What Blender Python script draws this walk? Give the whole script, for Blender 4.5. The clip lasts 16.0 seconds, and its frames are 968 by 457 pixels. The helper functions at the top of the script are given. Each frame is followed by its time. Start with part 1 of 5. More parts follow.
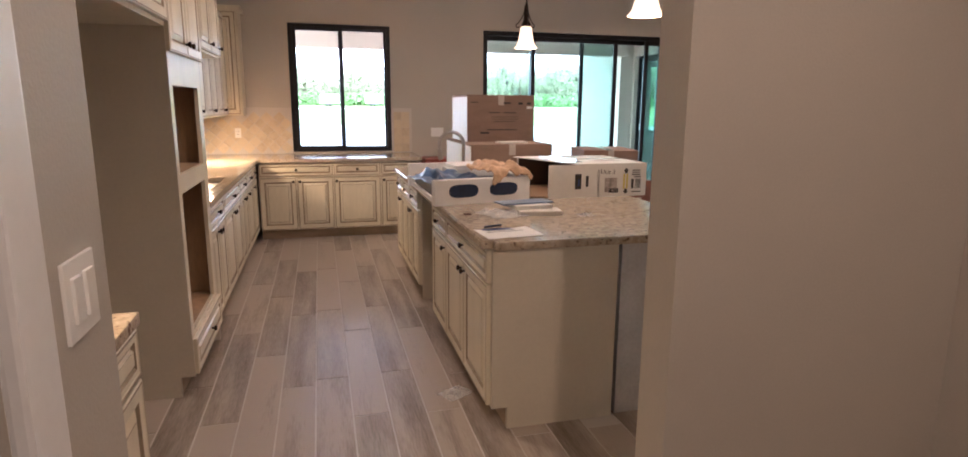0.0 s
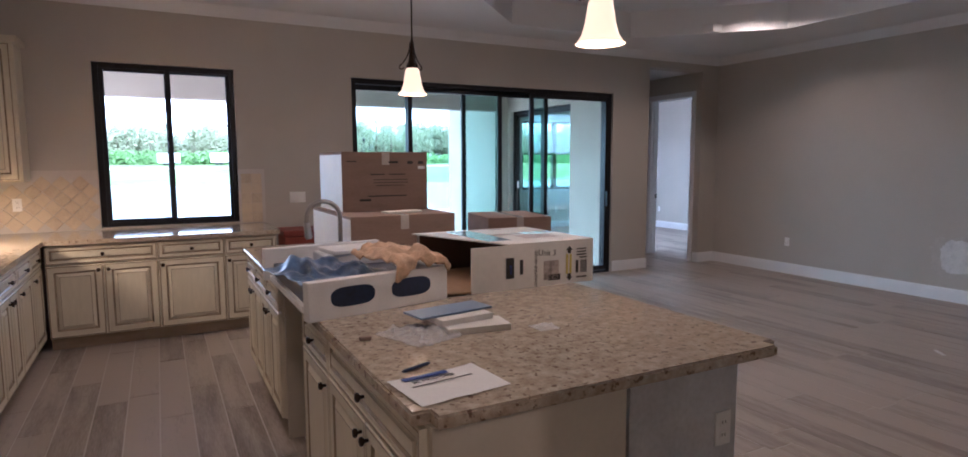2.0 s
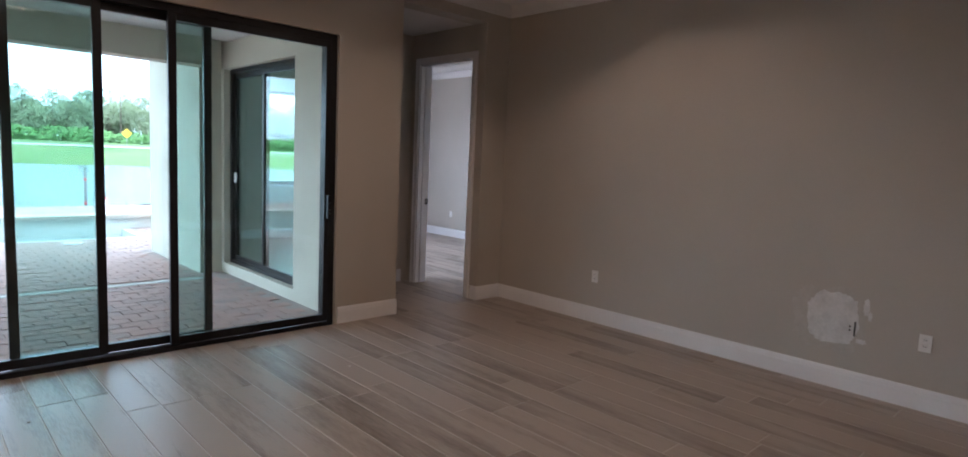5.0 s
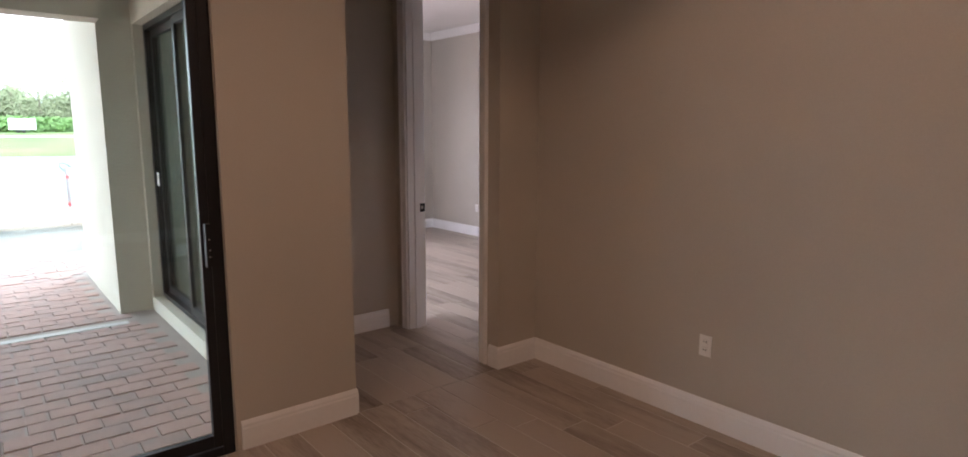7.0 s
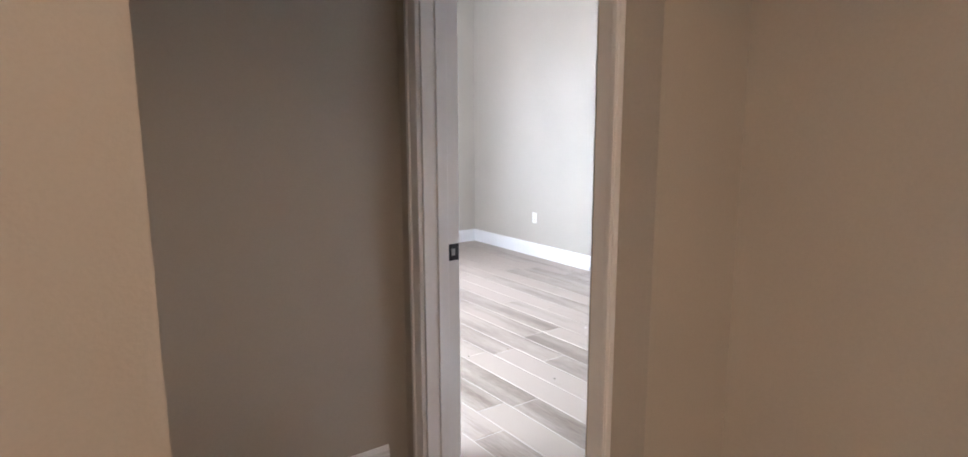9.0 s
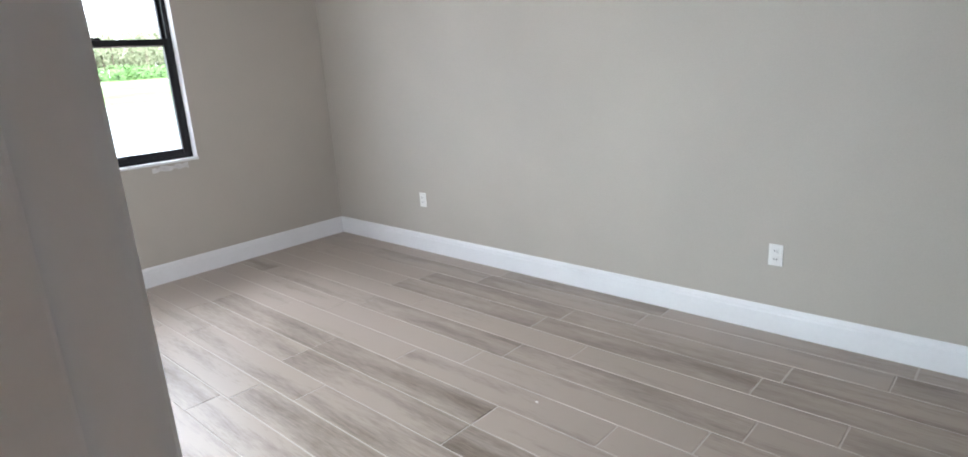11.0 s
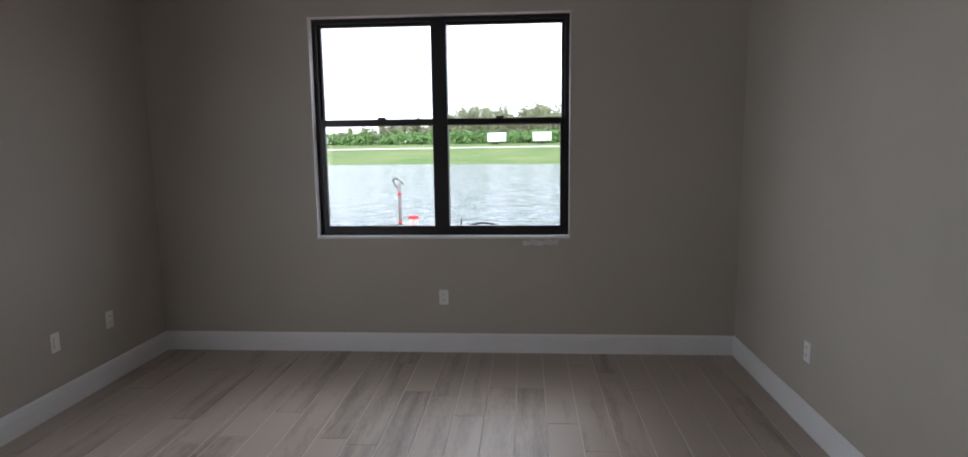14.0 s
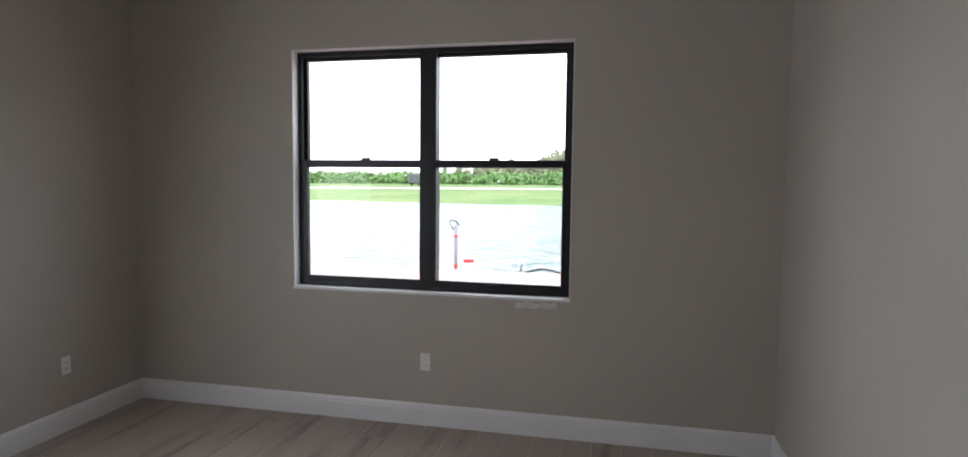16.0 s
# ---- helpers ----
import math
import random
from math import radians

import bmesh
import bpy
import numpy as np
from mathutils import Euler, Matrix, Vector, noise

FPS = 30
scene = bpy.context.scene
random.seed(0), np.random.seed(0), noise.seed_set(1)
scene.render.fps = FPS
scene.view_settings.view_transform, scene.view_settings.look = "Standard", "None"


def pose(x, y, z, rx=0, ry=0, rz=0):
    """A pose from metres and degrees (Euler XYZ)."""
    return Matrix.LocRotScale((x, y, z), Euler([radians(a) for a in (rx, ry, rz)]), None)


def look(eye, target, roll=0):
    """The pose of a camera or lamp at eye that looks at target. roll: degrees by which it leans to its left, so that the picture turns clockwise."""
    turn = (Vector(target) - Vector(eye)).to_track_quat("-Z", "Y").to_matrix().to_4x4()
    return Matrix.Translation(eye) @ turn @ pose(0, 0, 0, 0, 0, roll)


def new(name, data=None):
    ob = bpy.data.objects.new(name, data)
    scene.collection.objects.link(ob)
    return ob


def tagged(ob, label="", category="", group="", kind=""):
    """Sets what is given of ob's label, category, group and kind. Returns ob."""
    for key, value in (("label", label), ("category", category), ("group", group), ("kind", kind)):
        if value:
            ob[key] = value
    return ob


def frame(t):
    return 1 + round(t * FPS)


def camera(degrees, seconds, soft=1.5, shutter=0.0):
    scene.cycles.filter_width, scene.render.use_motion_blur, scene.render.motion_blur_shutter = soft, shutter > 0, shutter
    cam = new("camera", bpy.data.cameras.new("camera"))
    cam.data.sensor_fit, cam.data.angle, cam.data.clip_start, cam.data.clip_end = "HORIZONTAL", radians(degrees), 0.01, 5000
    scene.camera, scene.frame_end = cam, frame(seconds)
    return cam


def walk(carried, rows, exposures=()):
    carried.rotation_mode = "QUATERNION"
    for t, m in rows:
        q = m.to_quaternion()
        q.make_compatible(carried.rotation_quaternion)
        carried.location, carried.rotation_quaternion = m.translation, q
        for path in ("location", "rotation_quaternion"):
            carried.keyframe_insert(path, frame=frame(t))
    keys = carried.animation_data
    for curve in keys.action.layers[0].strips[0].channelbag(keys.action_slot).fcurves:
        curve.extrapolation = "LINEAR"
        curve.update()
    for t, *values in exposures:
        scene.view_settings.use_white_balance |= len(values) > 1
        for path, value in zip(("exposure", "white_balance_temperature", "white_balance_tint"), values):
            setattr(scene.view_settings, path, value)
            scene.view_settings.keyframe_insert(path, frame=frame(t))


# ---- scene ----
cam = camera(76.3, 16.0, soft=1.7)
PATH = [
    (0, (0.262, -0.114, 1.508), (0.764, 1.782, 1.116), 0.4),
    (0.5, (0.307, 0.093, 1.505), (0.8, 1.996, 1.139), 0.5),
    (1, (0.345, 0.335, 1.506), (0.82, 2.25, 1.173), 0.3),
    (1.5, (0.32, 0.71, 1.541), (1.125, 2.526, 1.317), 0.8),
    (2, (0.423, 1.114, 1.524), (1.351, 2.872, 1.311), -0.2),
    (2.5, (0.751, 1.499, 1.519), (1.939, 3.092, 1.295), -2.6),
    (3, (1.19, 1.929, 1.534), (2.631, 3.295, 1.301), -2.1),
    (3.5, (1.663, 2.257, 1.512), (3.106, 3.624, 1.284), -1.2),
    (4, (2.235, 2.41, 1.495), (3.592, 3.862, 1.268), 1.2),
    (4.5, (2.722, 2.864, 1.489), (4.11, 4.287, 1.272), 2.0),
    (5, (3.259, 3.178, 1.481), (4.635, 4.613, 1.258), 2.6),
    (5.2, (3.475, 3.328, 1.482), (4.846, 4.768, 1.259), 2.5),
    (7.3, (5.335, 5.23, 1.535), (6.587, 6.758, 1.222), 0.0),
    (7.5, (5.484, 5.445, 1.535), (6.738, 6.972, 1.225), -0.2),
    (8, (5.86, 5.956, 1.492), (7.1, 7.5, 1.212), 0.3),
    (8.5, (6.218, 6.41, 1.505), (7.342, 8.041, 1.228), 2.1),
    (9, (6.5, 6.919, 1.449), (7.65, 8.52, 1.111), -0.1),
    (9.5, (6.802, 7.37, 1.456), (8.032, 8.897, 1.064), 1.4),
    (9.7, (6.92, 7.53, 1.46), (8.165, 9.04, 1.03), 1.0),
    (10.7, (7.53, 8.30, 1.49), (8.89, 9.68, 0.99), -2.6),
    (11.8, (8.003, 8.542, 1.436), (9.515, 9.704, 0.83), -4.0),
    (12, (8.139, 8.576, 1.43), (9.483, 9.94, 0.854), -3.0),
    (12.5, (8.458, 8.63, 1.441), (9.307, 10.362, 0.913), -2.8),
    (13, (8.736, 8.698, 1.513), (9.1, 10.613, 1.067), -0.4),
    (13.5, (9.045, 8.654, 1.541), (9.074, 10.618, 1.163), -1.0),
    (14, (9.312, 8.68, 1.569), (9.177, 10.656, 1.292), -0.7),
    (14.5, (9.497, 8.801, 1.607), (9.261, 10.778, 1.41), -0.1),
    (15, (9.7, 8.905, 1.618), (9.363, 10.869, 1.448), 0.2),
    (15.5, (9.855, 9.056, 1.617), (9.483, 11.014, 1.45), 0.6),
    (16, (9.923, 9.354, 1.599), (9.492, 11.301, 1.452), 0.6),
]
EXPOSURES = [(0, 3.2, 5350, 18), (1.0, 2.65, 4950, 17), (1.5, 2.5, 4850, 18), (2.0, 2.5, 4800, 19), (3.0, 2.4, 4900, 20), (4.0, 2.1, 5050, 18), (4.5, 2.1, 5200, 17), (5.2, 2.25, 5600, 22), (7.3, 2.5, 6450, 30),
             (8.0, 2.85, 6150, 27), (8.5, 3.1, 6050, 24), (9.0, 3.5, 5800, 16), (9.7, 3.5, 5500, 13), (10.7, 2.7, 5900, 13), (11.8, 2.15, 6250, 17), (12.1, 1.7, 6250, 17), (12.5, 1.0, 6250, 17), (13.0, 0.75, 6250, 17), (14.0, 0.85, 6250, 17), (15.0, 1.2, 6250, 17), (16, 1.3, 6250, 17)]
walk(cam, [(t, look(eye, target, roll)) for t, eye, target, roll in PATH], EXPOSURES)

# ---- world, sun and lamps ----
world = bpy.data.worlds.new("overcast_sky")
scene.world = world
world.use_nodes = True
wn = world.node_tree.nodes
sky = wn.new("ShaderNodeTexSky")
sky.sky_type = "NISHITA"
sky.sun_disc = False
sky.sun_elevation = radians(48)
sky.sun_rotation = radians(200)
sky.dust_density = 4.0
sky.air_density = 1.0
haze = wn.new("ShaderNodeMix")
haze.data_type = "RGBA"
haze.inputs[0].default_value = 0.72
haze.inputs[7].default_value = (16.0, 16.6, 17.6, 1)
world.node_tree.links.new(sky.outputs[0], haze.inputs[6])
world.node_tree.links.new(haze.outputs[2], wn["Background"].inputs[0])
wn["Background"].inputs[1].default_value = 0.125

sun_data = bpy.data.lights.new("sun", "SUN")
sun_data.energy, sun_data.angle, sun_data.color = 1.1, radians(14), (1, 0.96, 0.9)
sun = new("sun", sun_data)
sun.matrix_world = look((0, 0, 40), (-12, 34, 0))


def lamp(name, kind, place, watts, color=(1, 0.72, 0.45), size=0.05, aim=None, spot=110):
    data = bpy.data.lights.new(name, kind)
    data.energy, data.color = watts, color
    if kind == "AREA":
        data.shape, data.size = "DISK", size
    else:
        data.shadow_soft_size = size
    if kind == "SPOT":
        data.spot_size, data.spot_blend = radians(spot), 0.6
    ob = new(name, data)
    ob.matrix_world = look(place, aim) if aim else Matrix.Translation(place)
    return ob


WARM = (1, 0.70, 0.45)
PENDANTS = ((2.105, 5.41), (2.105, 3.245))
DOWNLIGHTS = ((4.3, 5.9, 3.33), (4.3, 3.4, 3.33), (6.4, 5.9, 3.33), (6.4, 3.4, 3.33), (0.3, 3.2, 3.05), (0.3, 5.6, 3.05), (0.7, -0.3, 3.05))
for x, y in PENDANTS:
    lamp("pendant_bulb", "POINT", (x, y, 2.13), 2.6, WARM, 0.03)
for x, y, z in DOWNLIGHTS:
    lamp("downlight_bulb", "SPOT", (x, y, z - 0.03), (9 if x > 2 else 6.5) if y > 0 else 13, WARM, 0.05, (x, y, 0), 150)
lamp("undercabinet_bulb", "AREA", (-0.95, 6.6, 1.33), 5, (1, 0.66, 0.34), 0.3, (-0.95, 6.6, 0))
lamp("undercabinet_bulb", "AREA", (-0.62, 1.5, 1.33), 1.2, (1, 0.66, 0.34), 0.3, (-0.55, 1.45, 0))

# added area lamps in place of sky light through the bedroom's window and glass door
lamp("bedroom_window_sky_fill", "AREA", (8.7, 16.4, 4.3), 55, (0.93, 0.97, 1.0), 1.8, (8.7, 11.5, 0.6))

# added lamp just inside the glass door, filling in for sky light
lamp("bedroom_door_sky_fill", "AREA", (6.70, 10.3, 1.35), 13, (0.93, 0.98, 1.0), 1.5, (9.0, 10.3, 1.0))

# ---- materials ----


def link(nt, a, b):
    nt.links.new(a, b)


def mat(name, color, rough=0.6, metal=0.0, var=0.06, scale=3.0, fine=60.0, bump=0.05, stretch=(1, 1, 1), second=None, rand=0.0, coat=0.0, emit=None):
    """Paint, stone, wood: base colour varied at two scales, with fine relief."""
    m = bpy.data.materials.new(name)
    m.use_nodes = True
    nt = m.node_tree
    n = nt.nodes
    b = n["Principled BSDF"]
    b.inputs["Roughness"].default_value = rough
    b.inputs["Metallic"].default_value = metal
    b.inputs["Coat Weight"].default_value = coat
    geo = n.new("ShaderNodeNewGeometry")
    mp = n.new("ShaderNodeMapping")
    mp.inputs["Scale"].default_value = stretch
    link(nt, geo.outputs["Position"], mp.inputs["Vector"])
    big = n.new("ShaderNodeTexNoise")
    big.inputs["Scale"].default_value, big.inputs["Detail"].default_value = scale, 4
    small = n.new("ShaderNodeTexNoise")
    small.inputs["Scale"].default_value, small.inputs["Detail"].default_value = fine, 3
    vec = mp.outputs["Vector"]
    if rand:
        info = n.new("ShaderNodeObjectInfo")
        add = n.new("ShaderNodeVectorMath")
        add.operation = "MULTIPLY_ADD"
        link(nt, info.outputs["Random"], add.inputs[0])
        add.inputs[1].default_value = (37, 53, 11)
        link(nt, vec, add.inputs[2])
        vec = add.outputs[0]
    link(nt, vec, big.inputs["Vector"])
    link(nt, vec, small.inputs["Vector"])
    mix = n.new("ShaderNodeMath")
    mix.operation = "MULTIPLY_ADD"
    link(nt, small.outputs["Fac"], mix.inputs[0])
    mix.inputs[1].default_value = 0.5
    link(nt, big.outputs["Fac"], mix.inputs[2])
    last = mix.outputs[0]
    if rand:
        r = n.new("ShaderNodeMath")
        r.operation = "MULTIPLY_ADD"
        link(nt, info.outputs["Random"], r.inputs[0])
        r.inputs[1].default_value = rand
        link(nt, last, r.inputs[2])
        last = r.outputs[0]
    ramp = n.new("ShaderNodeValToRGB")
    c2 = second or [c * (1 - 2.5 * var) for c in color]
    c1 = color if second else [min(1, c * (1 + 1.2 * var)) for c in color]
    ramp.color_ramp.elements[0].position, ramp.color_ramp.elements[1].position = 0.45, 1.05 + rand
    ramp.color_ramp.elements[0].color, ramp.color_ramp.elements[1].color = (*c2, 1), (*c1, 1)
    link(nt, last, ramp.inputs["Fac"])
    link(nt, ramp.outputs["Color"], b.inputs["Base Color"])
    if bump:
        bp = n.new("ShaderNodeBump")
        bp.inputs["Strength"].default_value, bp.inputs["Distance"].default_value = bump, 0.01
        link(nt, small.outputs["Fac"], bp.inputs["Height"])
        link(nt, bp.outputs["Normal"], b.inputs["Normal"])
    if emit:
        b.inputs["Emission Color"].default_value = (*emit[:3], 1)
        b.inputs["Emission Strength"].default_value = emit[3]
    return m


def glass_mat(name, tint, gloss=0.02, base=0.012):
    """A thin pane: clear, with mirror gloss that grows towards grazing."""
    m = bpy.data.materials.new(name)
    m.use_nodes = True
    nt = m.node_tree
    n = nt.nodes
    n.remove(n["Principled BSDF"])
    tr, gl, mx, fr, pw, ma = (n.new("ShaderNode" + k) for k in ("BsdfTransparent", "BsdfGlossy", "MixShader", "LayerWeight", "Math", "Math"))
    tr.inputs[0].default_value = (*tint, 1)
    gl.inputs["Roughness"].default_value = gloss
    pw.operation, ma.operation = "POWER", "MULTIPLY_ADD"
    pw.inputs[1].default_value = 4.0
    ma.inputs[1].default_value, ma.inputs[2].default_value = 0.7, base
    fr.inputs["Blend"].default_value = 0.5
    link(nt, fr.outputs["Facing"], pw.inputs[0])
    link(nt, pw.outputs[0], ma.inputs[0])
    link(nt, ma.outputs[0], mx.inputs[0])
    link(nt, tr.outputs[0], mx.inputs[1])
    link(nt, gl.outputs[0], mx.inputs[2])
    link(nt, mx.outputs[0], n["Material Output"].inputs[0])
    return m


WALL = mat("greige_wall_paint", (0.46, 0.425, 0.375), 0.55, var=0.03, scale=1.2, fine=140, bump=0.08)
CEIL = mat("white_ceiling_paint", (0.74, 0.73, 0.72), 0.8, var=0.02, scale=1.5, fine=90, bump=0.12)
TRIM = mat("white_trim_paint", (0.78, 0.78, 0.79), 0.35, var=0.02, scale=4, fine=50, bump=0.02)
STUCCO = mat("cream_stucco", (0.62, 0.57, 0.47), 0.9, var=0.05, scale=2, fine=55, bump=0.6)
GROUT = mat("grey_grout", (0.56, 0.52, 0.48), 0.9, var=0.05, fine=200)
PLANK = mat("wood_look_tile", (0.40, 0.34, 0.288), 0.40, second=(0.15, 0.118, 0.09), scale=1.5, fine=16, bump=0.03, stretch=(8, 0.8, 8), rand=0.42)
plank_ramp = next(n for n in PLANK.node_tree.nodes if n.bl_idname == "ShaderNodeValToRGB").color_ramp
plank_ramp.elements[0].position, plank_ramp.elements[1].position = 0.52, 1.32
CAB = mat("cream_cabinet_paint", (0.66, 0.60, 0.47), 0.38, var=0.05, scale=5, fine=40, bump=0.02, stretch=(1, 1, 0.2))
GLAZE = mat("brown_glaze", (0.30, 0.235, 0.16), 0.45, var=0.15, scale=8, fine=60)
PANEL = mat("cabinet_side_panel", (0.56, 0.51, 0.42), 0.4, var=0.03, scale=3, fine=60, bump=0.02)
RAWPLY = mat("raw_plywood_inside", (0.37, 0.235, 0.13), 0.6, var=0.12, scale=3, fine=30, stretch=(6, 6, 0.7))
TOE = mat("toe_kick_wood", (0.40, 0.31, 0.23), 0.55, var=0.1, scale=4, fine=40, stretch=(1, 1, 6))
BLACK = mat("black_aluminium", (0.014, 0.014, 0.016), 0.38, 0.3, var=0.1, bump=0.01)
BRONZE = mat("oil_rubbed_bronze", (0.035, 0.022, 0.016), 0.35, 0.8, var=0.2, scale=20)
NICKEL = mat("brushed_nickel", (0.42, 0.40, 0.38), 0.28, 1.0, var=0.05)
CARD = mat("brown_cardboard", (0.27, 0.185, 0.14), 0.8, var=0.08, scale=4, fine=45, bump=0.05, stretch=(1, 1, 4))
CARD_IN = mat("cardboard_inside", (0.36, 0.23, 0.13), 0.85, var=0.08, scale=4, fine=45)
WHITECARD = mat("white_printed_cardboard", (0.70, 0.68, 0.64), 0.45, var=0.04, scale=3, fine=40)
TAPE = mat("clear_packing_tape", (0.55, 0.50, 0.45), 0.12, var=0.06, scale=8)
FOAM = mat("white_styrofoam", (0.80, 0.79, 0.78), 0.8, var=0.04, scale=8, fine=180, bump=0.25)
NAVY = mat("dark_blue_wrap", (0.016, 0.030, 0.075), 0.4, var=0.2, scale=8)
BLUE = mat("blue_plastic_film", (0.07, 0.13, 0.26), 0.3, var=0.3, scale=9, fine=30, bump=0.3)
GLOVE = mat("tan_work_glove", (0.62, 0.42, 0.27), 0.8, var=0.15, scale=18, fine=120, bump=0.4)
INK = mat("printed_ink", (0.03, 0.028, 0.03), 0.6, var=0.1)
REDINK = mat("faded_red_print", (0.22, 0.06, 0.06), 0.7, var=0.2)
PAPER = mat("white_paper", (0.78, 0.77, 0.76), 0.7, var=0.03)
BLUEINK = mat("blue_printed_band", (0.03, 0.07, 0.30), 0.5, var=0.1)
YELLOW = mat("yellow_print", (0.62, 0.50, 0.10), 0.6, var=0.1)
PLASTIC = mat("white_switch_plastic", (0.80, 0.79, 0.77), 0.3, var=0.01)
CLEARP = mat("crumpled_clear_plastic", (0.82, 0.82, 0.83), 0.15, var=0.05)
CLEARP.node_tree.nodes["Principled BSDF"].inputs["Alpha"].default_value = 0.3
GLASS = glass_mat("clear_window_glass", (0.95, 0.97, 0.96))
TINT = glass_mat("green_tinted_glass", (0.76, 0.88, 0.86), 0.02, 0.06)
PATCH = mat("drywall_spackle", (0.66, 0.65, 0.64), 0.75, var=0.08, scale=14, fine=60)
DRYWALL = mat("primed_drywall", (0.52, 0.52, 0.53), 0.7, var=0.1, scale=5, fine=60)
PAVER = mat("tumbled_brick_paver", (0.42, 0.26, 0.22), 0.85, second=(0.25, 0.20, 0.19), scale=7, fine=60, bump=0.4, rand=0.5)
SANDJOINT = mat("paver_joint_sand", (0.36, 0.30, 0.27), 0.95, var=0.1, fine=120)
CONCRETE = mat("pale_concrete_band", (0.62, 0.60, 0.56), 0.85, var=0.06, scale=4, fine=60, bump=0.2)
PLASTER = mat("pale_pool_plaster", (0.55, 0.60, 0.61), 0.7, var=0.08, scale=3, fine=40)
COPING = mat("stone_coping", (0.50, 0.42, 0.35), 0.8, var=0.12, scale=5, fine=40, bump=0.3, rand=0.3)
STEELW = mat("weathered_white_metal", (0.75, 0.75, 0.76), 0.4, var=0.06)
RED = mat("red_tape", (0.55, 0.03, 0.03), 0.5, var=0.05)
HOSE = mat("black_rubber_hose", (0.02, 0.02, 0.02), 0.6, var=0.1)
BARK = mat("pine_bark", (0.16, 0.12, 0.09), 0.9, var=0.2, scale=2, fine=20, bump=0.5)
# leaf greens lightened so that distance haze is part of the colour
LEAF = mat("haze_paled_foliage", (0.23, 0.25, 0.14), 0.8, second=(0.13, 0.16, 0.085), scale=0.35, fine=3, bump=0)
SHRUB = mat("shrub_foliage", (0.12, 0.24, 0.06), 0.8, second=(0.06, 0.12, 0.035), scale=0.5, fine=4, bump=0)
ORANGE = mat("yellow_sign_paint", (0.75, 0.42, 0.02), 0.5, var=0.05)

# ---- mesh helpers ----


def box(bm, x0, y0, z0, x1, y1, z1, mi=0):
    v = [bm.verts.new((x, y, z)) for z in (z0, z1) for y in (y0, y1) for x in (x0, x1)]
    for ids in ((0, 2, 3, 1), (4, 5, 7, 6), (0, 1, 5, 4), (2, 6, 7, 3), (0, 4, 6, 2), (1, 3, 7, 5)):
        bm.faces.new([v[i] for i in ids]).material_index = mi


def bevel(bm, w, seg=2):
    bmesh.ops.bevel(bm, geom=bm.edges[:], offset=w, segments=seg, affect="EDGES", profile=0.7)
    return bm


def boxes(*rows):
    bm = bmesh.new()
    for r in rows:
        box(bm, *r)
    return bm


def soft(x0, y0, z0, x1, y1, z1, w=0.004, seg=2):
    return bevel(boxes((x0, y0, z0, x1, y1, z1)), w, seg)


def lathe(profile, n=24, at=(0, 0, 0)):
    """A turned shape round z from (radius, height) pairs."""
    bm = bmesh.new()
    rings = [[bm.verts.new((at[0] + r * math.cos(2 * math.pi * i / n), at[1] + r * math.sin(2 * math.pi * i / n), at[2] + z)) for i in range(n)] for r, z in profile]
    for a, b in zip(rings, rings[1:]):
        for i in range(n):
            bm.faces.new((a[i], a[(i + 1) % n], b[(i + 1) % n], b[i]))
    for ring in (rings[0], rings[-1]):
        if (ring[0].co - ring[n // 2].co).length > 1e-4:
            bm.faces.new(ring)
    for f in bm.faces:
        f.smooth = True
    bmesh.ops.recalc_face_normals(bm, faces=bm.faces[:])
    return bm


def tube(points, r=0.01, n=10):
    """A round bar along points."""
    bm = bmesh.new()
    pts = [Vector(p) for p in points]
    rings = []
    for i, p in enumerate(pts):
        d = (pts[min(i + 1, len(pts) - 1)] - pts[max(i - 1, 0)]).normalized()
        a = d.orthogonal().normalized() if not rings else (rings[-1][1] - d * rings[-1][1].dot(d)).normalized()
        b = d.cross(a)
        rings.append(([bm.verts.new(p + r * (math.cos(2 * math.pi * k / n) * a + math.sin(2 * math.pi * k / n) * b)) for k in range(n)], a))
    for (q, _), (s, _) in zip(rings, rings[1:]):
        for k in range(n):
            bm.faces.new((q[k], q[(k + 1) % n], s[(k + 1) % n], s[k])).smooth = True
    bm.faces.new(rings[0][0][::-1])
    bm.faces.new(rings[-1][0])
    return bm


def mesh(name, bm, *materials):
    me = bpy.data.meshes.new(name)
    bm.to_mesh(me)
    bm.free()
    for m in materials:
        me.materials.append(m)
    return me


def part(name, bm, material=(), parent=None, label="", m=None):
    ms = material if isinstance(material, (list, tuple)) else (material,)
    ob = new(name, mesh(name, bm, *ms))
    ob.parent = parent
    if m is not None:
        ob.matrix_basis = m
    return tagged(ob, label)


def thing(name, label, category, group="", m=None):
    ob = new(name)
    ob.empty_display_size = 0.1
    if m is not None:
        ob.matrix_basis = m
    return tagged(ob, label, category, group)


def structure(name, bm, material, label, category):
    return tagged(part(name, bm, material), label, category, "", "structure")


